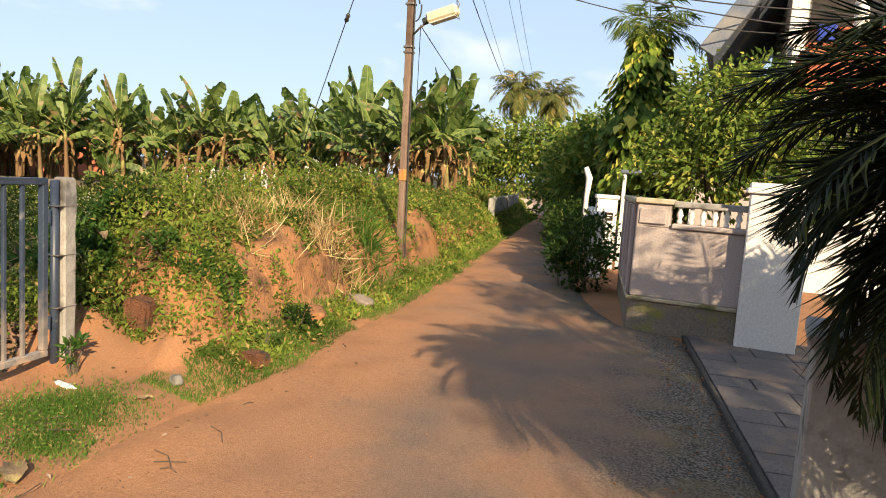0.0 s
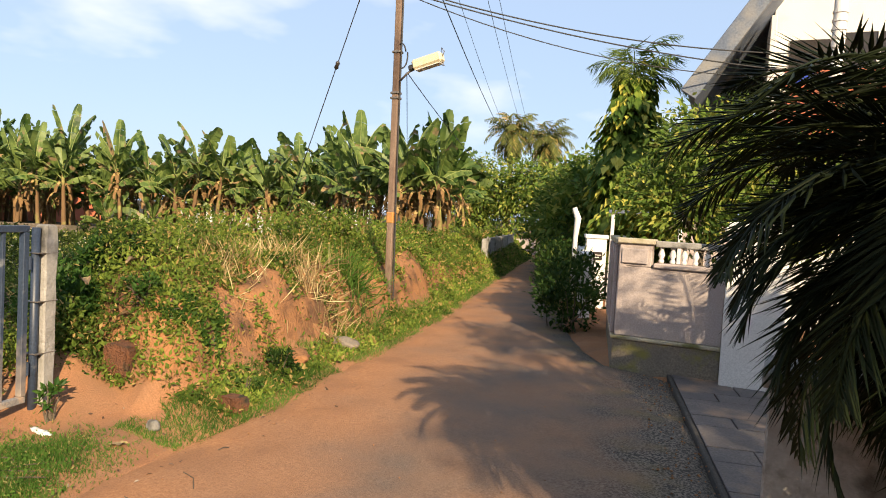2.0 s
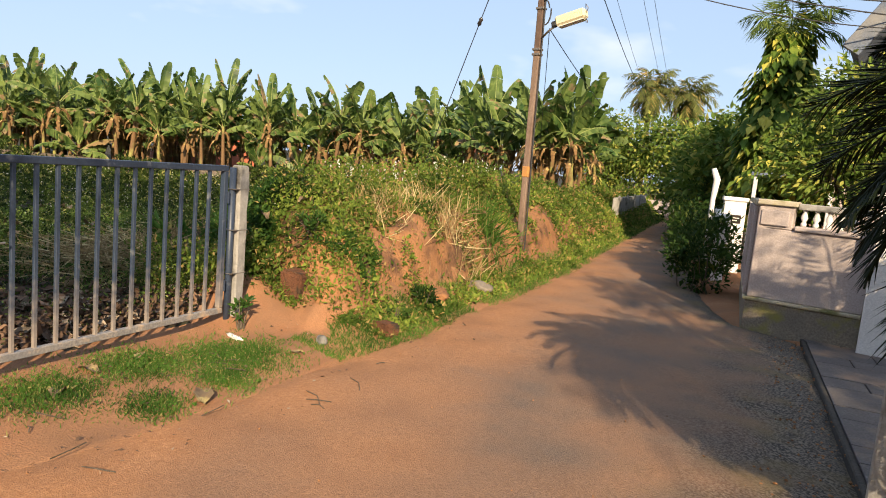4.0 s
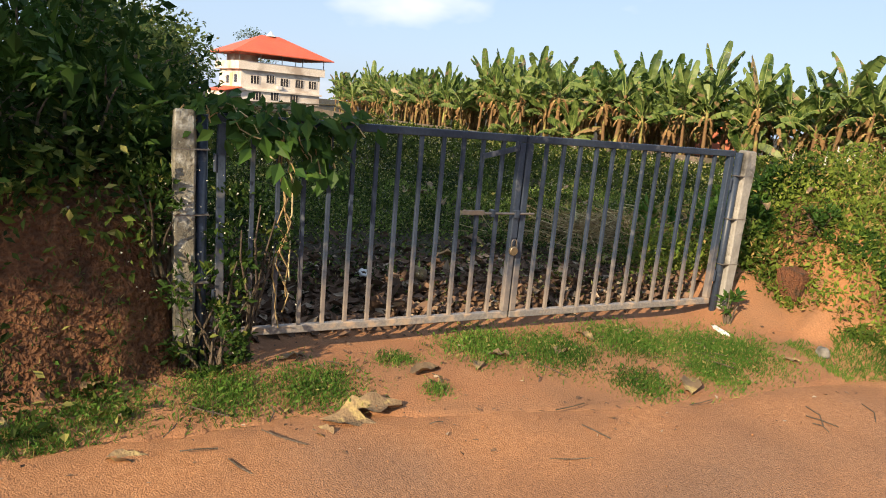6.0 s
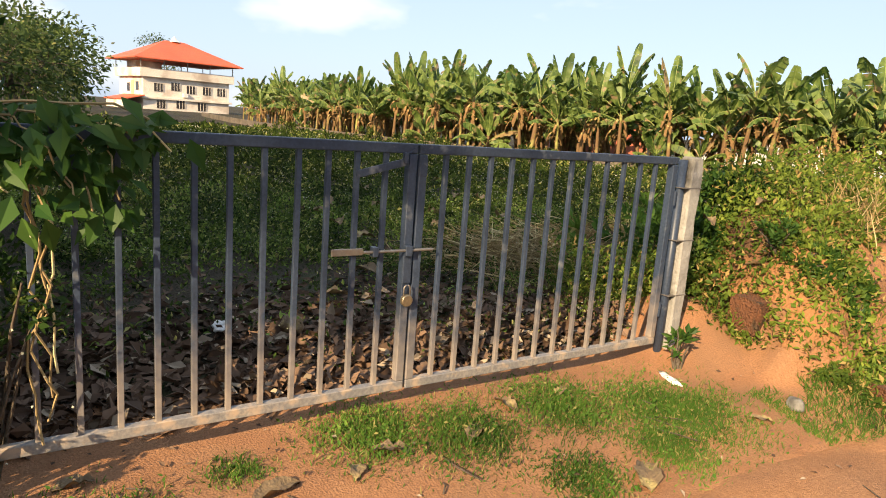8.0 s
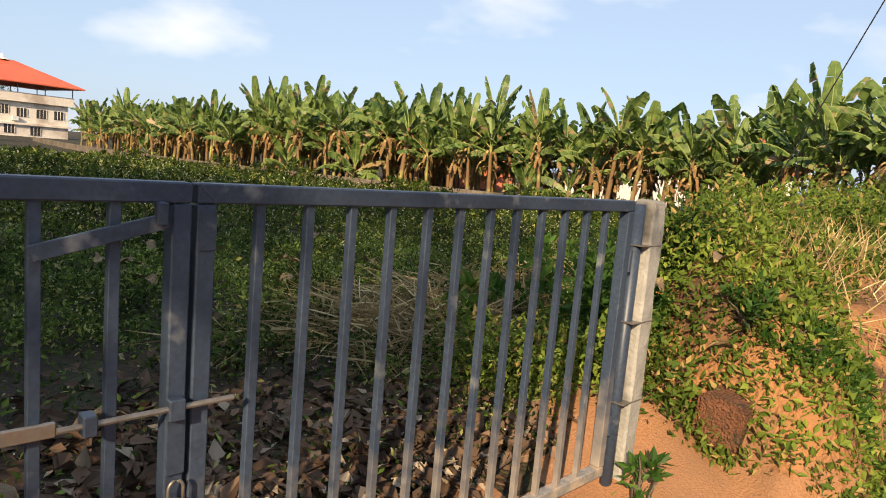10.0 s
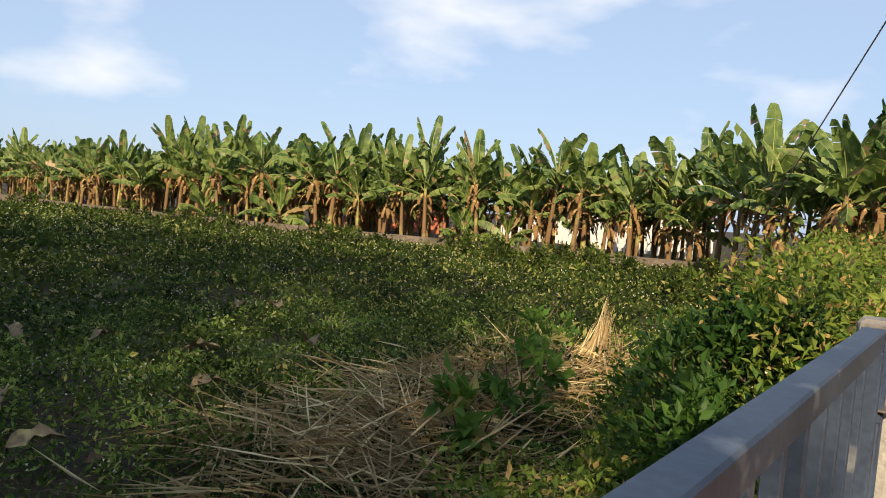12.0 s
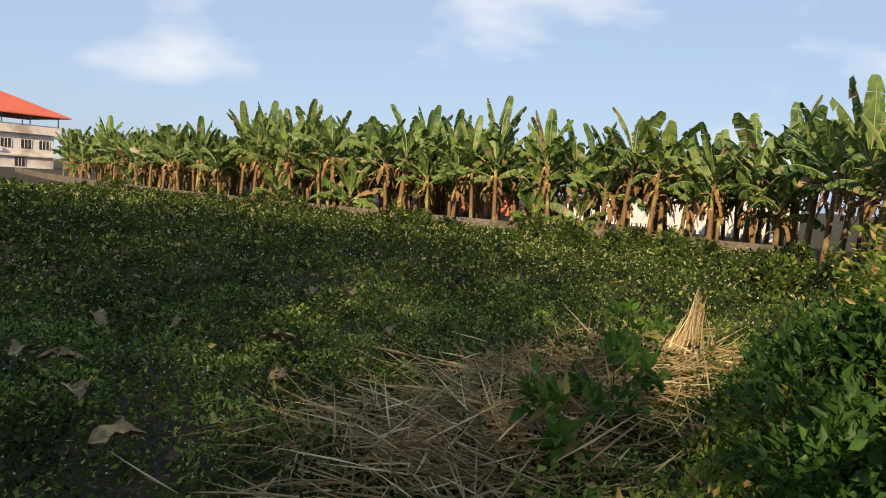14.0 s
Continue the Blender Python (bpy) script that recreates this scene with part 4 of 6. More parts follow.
def bush(name, centers, leaf, n, material, label, category="bush", up=0.5):
    """A rooted mass of stems and leaves; centres are x, y, z, radius."""
    ob = thing(name, label, category)
    st, lf = Geo(), Geo()
    per = n // len(centers)
    for x, y, z, R in centers:
        c = np.array((x, y, z))
        foot = float(lie(x, y))
        for _ in range(7):
            e = c + unit(1)[0] * R * 0.9
            st.tube(limb((x + rng.normal(0, R * 0.2), y + rng.normal(0, R * 0.2), foot - 0.05), e, 0.05, 5), np.linspace(0.014, 0.004, 5), 4, False)
        k = max(8, per // 30)
        ends = c + unit(k) * (R * rng.uniform(0.3, 1.0, k) ** 0.5)[:, None]
        p = ends[rng.integers(0, k, per)] + rng.normal(0, R * 0.14, (per, 3))
        p[:, 2] = np.maximum(p[:, 2], lie(p[:, 0], p[:, 1]) + 0.01)
        L = leaf * rng.uniform(0.55, 1.45, per)
        lf.leaves(p, unit(per, up) + (p - c) / R * 0.7, unit(per, 1.2), L, L * rng.uniform(0.36, 0.6, per))
    part("stem_tangle", st, M_bark, ob, smooth=True, kind="stuff")
    part("foliage", lf, material, ob, kind="stuff")
    return ob


def palm(name, base, height, fronds, length, leaflet, material, label, trunk=0.12, droop=1.6, pairs=34, lean=(0, 0), lift=(1.35, -0.2), seed=1, bend=0.5, broad=0.07):
    """A palm: ringed trunk and feather fronds, each a part."""
    r = np.random.default_rng(seed)
    ob = thing(name, label, "palm tree", at=pose(*base))
    zs = np.linspace(-0.2, height, 16)
    tr = np.stack([lean[0] * (zs / height) ** 2, lean[1] * (zs / height) ** 2, zs], 1)
    part("trunk", Geo().tube(tr, np.linspace(trunk * 1.25, trunk * 0.8, 16) * (1 + 0.06 * (np.arange(16) % 2)), 10), M_bark, ob, smooth=True)
    top = tr[-1]
    for i in range(fronds):
        az = i * 2.39996 + r.normal(0, 0.15)
        a0 = lift[0] + (lift[1] - lift[0]) * (i / max(1, fronds - 1)) + r.normal(0, 0.08)
        L = length * r.uniform(0.85, 1.1)
        n = 12
        t = np.linspace(0, 1, n)
        ang = a0 - droop * t ** 1.4
        mx = np.concatenate([[0], np.cumsum(np.cos(ang[:-1]) * L / (n - 1))])
        mz = np.concatenate([[0], np.cumsum(np.sin(ang[:-1]) * L / (n - 1))])
        rib = np.stack([mx * math.cos(az), mx * math.sin(az), mz], 1) + top
        fr = part("frond", Geo().tube(rib, np.linspace(trunk * 0.16, 0.004, n), 5, False), material, ob, smooth=True)
        tt = np.repeat(np.linspace(0.14, 0.99, pairs), 2)
        sd = np.tile([-1.0, 1.0], pairs)
        p = np.stack([np.interp(tt, t, rib[:, k]) for k in range(3)], 1)
        tang = np.stack([np.interp(tt, t, np.gradient(rib[:, k])) for k in range(3)], 1)
        tang /= np.linalg.norm(tang, axis=1)[:, None]
        side = np.cross(tang, (0, 0, 1.0)) * sd[:, None]
        side /= np.linalg.norm(side, axis=1)[:, None] + 1e-6
        d = side + tang * (0.55 + 0.7 * tt)[:, None] + r.normal(0, 0.10, (len(tt), 3)) - np.array((0, 0, bend)) * r.uniform(0.4, 1.3, len(tt))[:, None]
        ll = leaflet * np.sin(np.clip(tt * 0.9 + 0.12, 0, 1) * np.pi) ** 0.6 * r.uniform(0.8, 1.15, len(tt))
        part("foliage", Geo().leaves(p, d, np.cross(side, tang) + r.normal(0, 0.2, (len(tt), 3)), ll, np.maximum(0.016, ll * broad), 0.22), material, fr, kind="stuff")
    return ob


# unseen trees, added to cast the shade on the gate, the field and the lane
def sunward(u, h, z):
    """A place u metres across and h metres towards the sun, at height z."""
    return (-math.sin(SUN_AZ) * u + math.cos(SUN_AZ) * h, math.cos(SUN_AZ) * u + math.sin(SUN_AZ) * h, z)


def shade_tree(u, h, crowns, leaf, n, label="unseen broad-leaved tree added to shade the gate and field"):
    bx, by, _ = sunward(u + 1.6, h, 0)
    bz = float(lie(bx, by))
    tops = []
    for cu, v, R in crowns:
        x, y, z = sunward(cu + 1.6, h, v + math.tan(SUN_EL) * h)
        tops.append((x - bx, y - by, z - bz, R))
    tree("shade_tree", (bx, by, bz), (0, 0, max(1.2, min(t[2] for t in tops) - 1.5)), tops, leaf, n, M_hedge, label, 0.22, 0.9)


shade_tree(-8.2, 9.0, [(-5.2, 1.5, 0.75), (-6.4, 1.7, 0.8), (-3.55, 4.7, 1.0), (-4.4, 3.5, 0.9), (-5.7, 3.2, 1.0), (-5.1, 4.6, 1.7), (-4.3, 6.6, 1.9), (-7.0, 5.0, 2.2), (-6.2, 8.0, 2.2), (-8.6, 6.5, 2.1), (-7.4, 9.9, 1.9)], 0.22, 11000)
shade_tree(-11.5, 9.5, [(-9.6, 4.6, 2.0), (-12.5, 4.8, 2.3), (-10.5, 7.8, 2.2), (-13.5, 7.5, 2.2), (-8.8, 8.6, 1.8), (-11.0, 10.3, 2.2), (-14.0, 10.2, 2.2)], 0.28, 7600)
shade_tree(-17.0, 9.0, [(-15.5, 4.8, 2.4), (-18.5, 4.9, 2.4), (-16.5, 8.2, 2.4), (-19.5, 8.2, 2.4), (-17.8, 10.8, 2.3)], 0.30, 5600)
shade_tree(-23.5, 9.0, [(-22, 5.0, 2.5), (-25, 5.0, 2.5), (-23.5, 8.5, 2.6), (-26, 8.6, 2.4), (-24, 11.0, 2.3), (-21.5, 10.8, 2.0)], 0.32, 6000)
shade_tree(-29.5, 9.0, [(-28.3, 5.0, 2.5), (-31, 5.0, 2.5), (-29.5, 8.5, 2.6)], 0.32, 3600)
shade_tree(2.6, 2.5, [(3.2, 4.5, 0.7), (3.1, 1.7, 0.8), (4.2, 1.7, 0.9), (4.0, 2.6, 1.0), (3.0, 2.5, 0.8), (3.1, 3.5, 0.9), (4.0, 3.6, 0.9), (5.0, 2.8, 0.9)], 0.13, 4200, "unseen small-leaved tree added to shade the driveway and palm")
shade_tree(4.6, 11.0, [(2.5, 2.6, 0.9), (3.2, 3.3, 0.9), (1.7, 3.0, 0.55), (1.9, 1.9, 0.7), (3.4, 4.4, 0.5), (1.0, 2.4, 0.35)], 0.16, 700, "unseen open tree added to dapple the lane")

# the dark thicket on the bank south of the gate
bush("thicket", [(-4.2, -0.55, 1.35, 0.55), (-3.75, -1.15, 1.35, 0.6), (-4.9, -1.0, 1.8, 0.8), (-4.0, -2.1, 1.6, 0.8), (-5.4, -2.2, 2.3, 1.0), (-6.3, -0.8, 1.6, 0.8), (-4.5, -3.5, 2.0, 1.1), (-7.2, -2.0, 2.0, 1.1)], 0.085, 15000, M_hedge, "dense dark green thicket of shrubs and creepers on the earth bank")
bush("thicket_vine", [(-3.75, -0.75, 1.45, 0.42), (-3.55, -1.35, 1.25, 0.4), (-4.1, -0.35, 1.6, 0.4), (-3.6, -2.2, 1.4, 0.5)], 0.15, 420, M_vine, "broad-leaved green vine climbing over the thicket", "vine", -0.3)
tree("broadleaf_tree", (-6.6, -3.0, 1.0), (0.2, 0.2, 1.6), [(0.9, 0.9, 2.6, 1.1), (-0.7, 0.9, 3.0, 1.2), (1.6, -0.3, 2.6, 1.2), (0.2, -0.9, 3.6, 1.3), (0.5, 0.6, 4.2, 1.2), (2.2, -1.6, 3.4, 1.3)], 0.13, 12000, M_hedge, "dark leafy tree leaning over the bank", 0.12, 0.8)
tree("feathery_tree", (-17, -3.2, 0.1), (0.3, 0.4, 3.2), [(1.6, 2.0, 5.0, 1.3), (0.2, 2.6, 6.0, 1.3), (2.6, 1.4, 6.2, 1.5), (-1.2, 0.4, 5.6, 1.6), (1.0, -1.2, 6.2, 1.6)], 0.12, 4500, M_hedge, "open feathery tree with thin branches behind the field", 0.13, 0.9)
for i, (x, y, h, R) in enumerate([(-24, -5, 3.0, 2.3), (-30, -3.6, 3.4, 2.6), (-38, -4.5, 4.0, 3.2), (-52, -6, 5.5, 4), (-70, -8, 7, 5), (-150, 4, 12.5, 4.0), (-160, -22, 12, 8), (-90, -14, 9, 6)]):
    tree("tree", (x, y, 0), (0, 0, h * 0.45), [(R * 0.5, 0, h * 0.75, R * 0.6), (-R * 0.4, R * 0.4, h * 0.8, R * 0.6), (0, -R * 0.4, h, R * 0.6), (0.1, R * 0.2, h * 0.55, R * 0.7)], 0.09 * R, 2200, M_fartree, "leafy green tree beyond the field", 0.2, 0.9)


# ---- right-hand side of the lane: compound wall, driveway, house ----
def slab(name, lo, hi, mat, parent, label="", bevel=0.01):
    return part(name, Geo().box(lo, hi, bevel), mat, parent, label)


wall_a = thing("compound_wall", "pinkish white plastered compound wall with stained plinth and mossy ledge", "wall", kind="structure", at=pose(-0.70, 9.18, 0, 0, 0, -2.5))
slab("plinth", (0.0, 0.0, -0.2), (1.24, 0.24, 0.40), M_plinth, wall_a, "stained cement plinth")
slab("ledge", (-0.02, -0.025, 0.40), (1.24, 0.265, 0.445), M_mosscap, wall_a, "mossy cement ledge")
slab("panel", (0.03, 0.02, 0.445), (1.24, 0.22, 1.30), M_plaster, wall_a)
slab("raised_end", (0.03, 0.02, 1.303), (0.40, 0.22, 1.58), M_plaster, wall_a)
slab("coping", (-0.01, -0.02, 1.58), (0.43, 0.26, 1.645), M_mosscap, wall_a)
slab("coping", (0.43, -0.02, 1.303), (1.24, 0.26, 1.36), M_plaster, wall_a)
slab("raised_rim", (0.05, -0.012, 1.34), (0.36, 0.018, 1.52), M_plaster, wall_a)
slab("top_rail", (0.43, 0.06, 1.555), (1.24, 0.18, 1.63), M_concrete, wall_a, "weathered concrete top rail")
prof = [(0.0, 0.028), (0.03, 0.034), (0.06, 0.02), (0.10, 0.042), (0.14, 0.03), (0.17, 0.02), (0.193, 0.032)]
bal = Geo().tube([(0, 0, z) for z, _ in prof], [rr for _, rr in prof], 10).mesh("baluster", M_white, True)
for i in range(6):
    o = new("baluster", bal)
    o.parent, o.matrix_basis = wall_a, pose(0.50 + i * 0.13, 0.12, 1.361)
wall_b = thing("compound_wall", "pinkish white plastered compound wall along the lane", "wall", kind="structure", at=pose(-0.70, 9.18, 0, 0, 0, 100.5))
slab("plinth", (0.0, -0.24, -0.2), (3.1, -0.003, 0.40), M_plinth, wall_b, "stained cement plinth")
slab("ledge", (-0.02, -0.24, 0.40), (3.1, 0.025, 0.445), M_mosscap, wall_b, "mossy cement ledge")
slab("panel", (0.0, -0.22, 0.445), (3.1, -0.02, 1.56), M_plaster, wall_b)
slab("coping", (0.02, -0.25, 1.56), (3.1, 0.02, 1.63), M_mosscap, wall_b)
for x in (0.12, 0.9, 1.7, 2.5):
    slab("pilaster", (x, -0.018, 0.45), (x + 0.16, 0.03, 1.55), M_plaster, wall_b)

pillar = thing("gate_pillar", "white painted driveway pillar with stepped cap", "pillar", "driveway pillars", at=pose(0.54, 8.93, 0))
slab("shaft", (0, 0, -0.2), (0.62, 0.5, 1.78), M_white, pillar)
slab("cap", (-0.04, -0.04, 1.78), (0.66, 0.54, 1.84), M_white, pillar)
slab("cap_top", (-0.01, -0.01, 1.84), (0.63, 0.51, 1.90), M_white, pillar)
pillar = thing("gate_pillar", "grey-stained white plaster driveway pillar in shade", "pillar", "driveway pillars", at=pose(0.74, 4.1, 0, 0, 0, -4))
slab("shaft", (0, 0, -0.2), (0.9, 0.45, 1.10), M_concrete, pillar)
slab("cap", (-0.03, -0.03, 1.10), (0.93, 0.48, 1.17), M_concrete, pillar)
side_wall = thing("side_wall", "weathered plaster boundary wall of the house plot", "wall", kind="structure", at=pose(1.64, 4.1, 0, 0, 0, -62))
slab("panel", (0.02, 0.0, -0.2), (6.5, 0.2, 1.05), M_concrete, side_wall)
slab("coping", (0.02, -0.03, 1.05), (6.5, 0.23, 1.12), M_concrete, side_wall)

# paving of the driveway
drive = thing("driveway", "grey stone paved driveway dusted with red soil", "driveway", kind="structure", at=pose(0.87, 4.35, 0.0, 0, 0, 10.0))
slab("bed", (0.0, 0.0, -0.1), (5.5, 5.0, 0.022), M_plinth, drive)
slab("kerb_strip", (-0.05, 0.0, -0.1), (-0.002, 5.0, 0.05), surface("dark_cement", (0.05, 0.045, 0.04), (0.08, 0.07, 0.06), 0.9, 8, None, 1, 50, 0.4, 0.004), drive, "dark cement edging")
cols = [0.36, 0.62, 0.36, 0.9]
meshes = {}
yy = 0.02
rowi = 0
while yy < 4.8:
    dy = (0.34, 0.60)[rowi % 2]
    x = 0.004
    k = rowi
    while x < 3.4:
        w = cols[k % 4]
        key = (w, dy)
        if key not in meshes:
            meshes[key] = Geo().box((0, 0, 0), (w - 0.012, dy - 0.012, 0.03), 0.004).mesh("paver", M_tile)
        o = new("paver", meshes[key])
        o.parent = drive
        o.matrix_basis = pose(x, yy, 0.023 + random.uniform(0, 0.004), random.uniform(-0.2, 0.2), random.uniform(-0.2, 0.2), 0)
        x += w
        k += 1
    yy += dy
    rowi += 1

house = thing("house", "two-storey white house with terracotta balcony and grey sloping roof", "house", at=pose(1.0, 14.3, 0))
slab("ground_wall", (0.0, 0.6, -0.2), (9, 9, 3.2), M_white, house)
slab("upper_wall", (0.05, 0.9, 3.35), (9, 9, 6.6), M_white, house)
slab("floor_band", (-0.35, -0.1, 3.203), (9.2, 9.2, 3.347), M_plaster, house)
side = part("side_wall", Geo().box((-0.05, -0.5, 3.35), (0.048, 0.88, 5.6), 0.01), M_white, house)
roof = part("roof", Geo().box((-0.15, -0.9, 0), (5.0, 10, 0.14), 0.02, Matrix.Translation((-1.15, 0, 4.3)) @ Matrix.Rotation(radians(-56), 4, "Y")), M_roofgrey, house, "grey-blue steep roof slope")
part("fascia", Geo().box((-0.2, -1.0, -0.10), (5.05, -0.88, 0.20), 0.01, Matrix.Translation((-1.15, 0, 4.3)) @ Matrix.Rotation(radians(-56), 4, "Y")), M_roofgrey, house, "blue-grey roof verge board")
bx0, bx1 = 0.25, 3.2
bal = part("balcony", Geo().box((bx0, -0.9, 3.45), (bx1, -0.78, 4.22), 0.02), M_terracotta, house, "terracotta painted balcony parapet")
part("balcony_rail", Geo().box((bx0 - 0.05, -0.94, 4.24), (bx1, -0.74, 4.30), 0.02), M_terracotta, bal)
part("balcony_rail", Geo().box((bx0 - 0.05, -0.90, 4.50), (bx1, -0.82, 4.55), 0.015), M_terracotta, bal)
for i in range(9):
    part("flute", Geo().box((bx0 + 0.2 + i * 0.3, -0.925, 3.55), (bx0 + 0.32 + i * 0.3, -0.903, 4.12), 0.01), M_terracotta, bal)
part("balcony_floor", Geo().box((bx0, -0.9, 3.36), (bx1, 0.88, 3.445), 0.01), M_plaster, house)
part("balcony_return", Geo().box((bx0 - 0.10, -0.77, 3.45), (bx0 - 0.002, 0.7, 4.22), 0.02), M_terracotta, house)
part("column", Geo().tube([(0.95, -0.84, 4.31), (0.95, -0.84, 4.45), (0.95, -0.84, 5.2), (0.95, -0.84, 6.5)], [0.13, 0.10, 0.10, 0.10], 14), M_white, house, "white round balcony column", True)
for i in range(7):
    part("column_ring", Geo().tube([(0.95, -0.84, 4.62 + i * 0.14), (0.95, -0.84, 4.66 + i * 0.14)], 0.115, 14), M_white, house)
for x in (1.2, 3.4):
    w = part("window", Geo().box((x, 0.85, 4.1), (x + 1.2, 0.893, 5.6), 0.01), M_glass_dark, house)
    part("window_frame", Geo().box((x + 0.57, 0.82, 4.1), (x + 0.63, 0.848, 5.6), 0.005), M_white, w)
part("door", Geo().box((0.35, 0.855, 3.45), (1.05, 0.895, 5.5), 0.01), M_glass_dark, house)
cloth = solo("towel", Geo().box((1.35, 13.32, 4.32), (1.62, 13.50, 4.58), 0.02), M_blue, "blue towel hung over the balcony rail", "towel")

# neighbour's white gate and sign by the lane
np_ = thing("gate_pillar", "white painted gate pillar by the lane", "pillar", "lane pillars", at=pose(-2.2, 14.9, 0, 0, 0, 15))
slab("shaft", (0, 0, -0.2), (0.42, 0.4, 1.5), M_white, np_)
slab("cap", (-0.03, -0.03, 1.5), (0.45, 0.43, 1.58), M_white, np_)
slab("name_plate", (0.08, -0.025, 1.05), (0.34, -0.003, 1.22), M_glass_dark, np_, "dark name plate")
bars_plate = part("plate_lines", Geo().box((0.11, -0.032, 1.15), (0.31, -0.027, 1.165), 0.002).box((0.11, -0.032, 1.10), (0.27, -0.027, 1.115), 0.002), M_white, np_)
wallc = thing("compound_wall", "white painted compound wall along the lane", "wall", kind="structure", at=pose(-1.95, 13.3, 0, 0, 0, 104))
slab("panel", (0, -0.2, -0.2), (1.4, 0.0, 1.25), M_white, wallc)
wallc = thing("compound_wall", "white painted compound wall along the lane", "wall", kind="structure", at=pose(-2.35, 15.5, 0, 0, 0, 104.5))
slab("panel", (0, -0.2, -0.2), (15, 0.0, 1.2), M_white, wallc)
shed = thing("carport", "dark blue corrugated carport roof on posts", "carport", at=pose(-0.9, 15.0, 0))
slab("sheet", (-0.9, 0, 2.05), (2.0, 2.4, 2.12), M_roofgrey, shed)
slab("shutter", (0.55, 0.2, 0.2), (2.0, 0.3, 2.0), M_plaster, shed, "beige shutter panel")
for x in (-0.85, 0.5):
    slab("post", (x, 0.05, -0.1), (x + 0.07, 0.12, 2.05), M_white, shed)
horse = thing("bracket_post", "white curved bracket post by the pillar", "post", at=pose(-2.42, 14.8, 0))
part("shaft", Geo().tube([(0, 0, -0.1), (0, 0, 1.5), (0.03, 0, 1.9), (-0.06, 0, 2.12)], [0.05, 0.05, 0.07, 0.05], 8), M_white, horse, smooth=True)

tree("shrub_tree", (0.15, 10.35, 0), (0.05, 0.1, 1.5), [(-0.45, 0, 2.3, 0.6), (0.5, 0.2, 2.4, 0.7), (0.0, -0.1, 2.9, 0.6), (0.95, 0.1, 2.6, 0.6), (1.1, -0.3, 2.0, 0.5), (0.3, 0.3, 3.1, 0.5), (-0.15, -0.2, 1.95, 0.5)], 0.10, 9500, M_tree, "bushy garden tree with small yellow-green leaves behind the wall", 0.06, 0.9)
M_areca = foliage("areca_leaf", (0.10, 0.16, 0.035), (0.2, 0.26, 0.06), (0.3, 0.3, 0.08), 0.1)
palm("areca_palm", (-1.75, 17.0, 0), 5.15, 9, 1.6, 0.6, M_areca, "slender areca palm wrapped in a variegated climber", 0.09, 2.1, 34, seed=4, lift=(1.55, 0.55), bend=1.1, broad=0.075)
n = 3300
zz = rng.uniform(1.0, 5.25, n)
aa = rng.uniform(0, 6.28, n)
rr = (0.34 + 0.34 * np.sin(np.clip((zz - 0.6) / 4.6, 0, 1) * np.pi)) * rng.uniform(0.5, 1.1, n) * (1 + 0.25 * np.sin(zz * 5 + 2 * np.sin(aa)))
P = np.stack([-1.75 + rr * np.cos(aa), 17.0 + rr * np.sin(aa), zz], 1)
LL = rng.uniform(0.16, 0.38, n)
climber = thing("climber", "large-leaved yellow-green climber on the palm trunk", "climbing plant")
part("foliage", Geo().leaves(P, np.stack([np.cos(aa), np.sin(aa), -1.1 + 0 * aa], 1) + unit(n) * 0.4, np.stack([np.cos(aa), np.sin(aa), 0.8 + 0 * aa], 1), LL, LL * 0.62), M_variegated, climber, kind="stuff")
for k in range(3):
    part("stem", Geo().tube([(-1.75 + 0.13 * math.cos(q * 2 + k * 2.1), 17.0 + 0.13 * math.sin(q * 2 + k * 2.1), 0.1 + q * 0.8) for q in np.linspace(0, 5.8, 24)], 0.014, 5), M_bark, climber, smooth=True)
palm("date_palm", (1.46, 3.76, 0), 1.95, 110, 1.27, 0.40, M_palm_shaded, "spiky palm overhanging the driveway pillar, coloured near-black for shade", 0.11, 1.65, 50, lift=(1.0, -0.95), seed=9, bend=0.22, broad=0.048)
# second palm, added to throw frond shadows on the white pillar
palm("date_palm", (2.45, 6.55, 0), 2.0, 56, 1.4, 0.42, M_palm_shaded, "added spiky palm beside the paved driveway, near-black for shade", 0.11, 1.5, 44, lift=(0.8, -0.7), seed=12, bend=0.25, broad=0.05)
palm("coconut_palm", (-13.6, 45, 0), 7.9, 32, 2.5, 0.8, M_cocopalm, "tall coconut palm with yellowing fronds beyond the lane", 0.16, 1.9, 30, seed=5, lift=(1.35, -1.2), broad=0.11, bend=1.1)
palm("coconut_palm", (-11.4, 46, 0), 7.5, 32, 2.5, 0.8, M_cocopalm, "tall coconut palm with yellowing fronds beyond the lane", 0.16, 1.9, 30, seed=6, lift=(1.35, -1.2), broad=0.11, bend=1.1)
bush("roadside_bush", [(-1.85, 11.8, 0.5, 0.5), (-2.0, 12.7, 0.7, 0.6), (-2.3, 13.9, 0.6, 0.6), (-2.9, 15.6, 0.6, 0.5), (-3.2, 16.8, 0.7, 0.6), (-3.7, 18.6, 0.9, 0.7), (-4.6, 21.5, 1.0, 0.9)], 0.10, 7000, M_hedge, "dark green bushes along the foot of the wall")
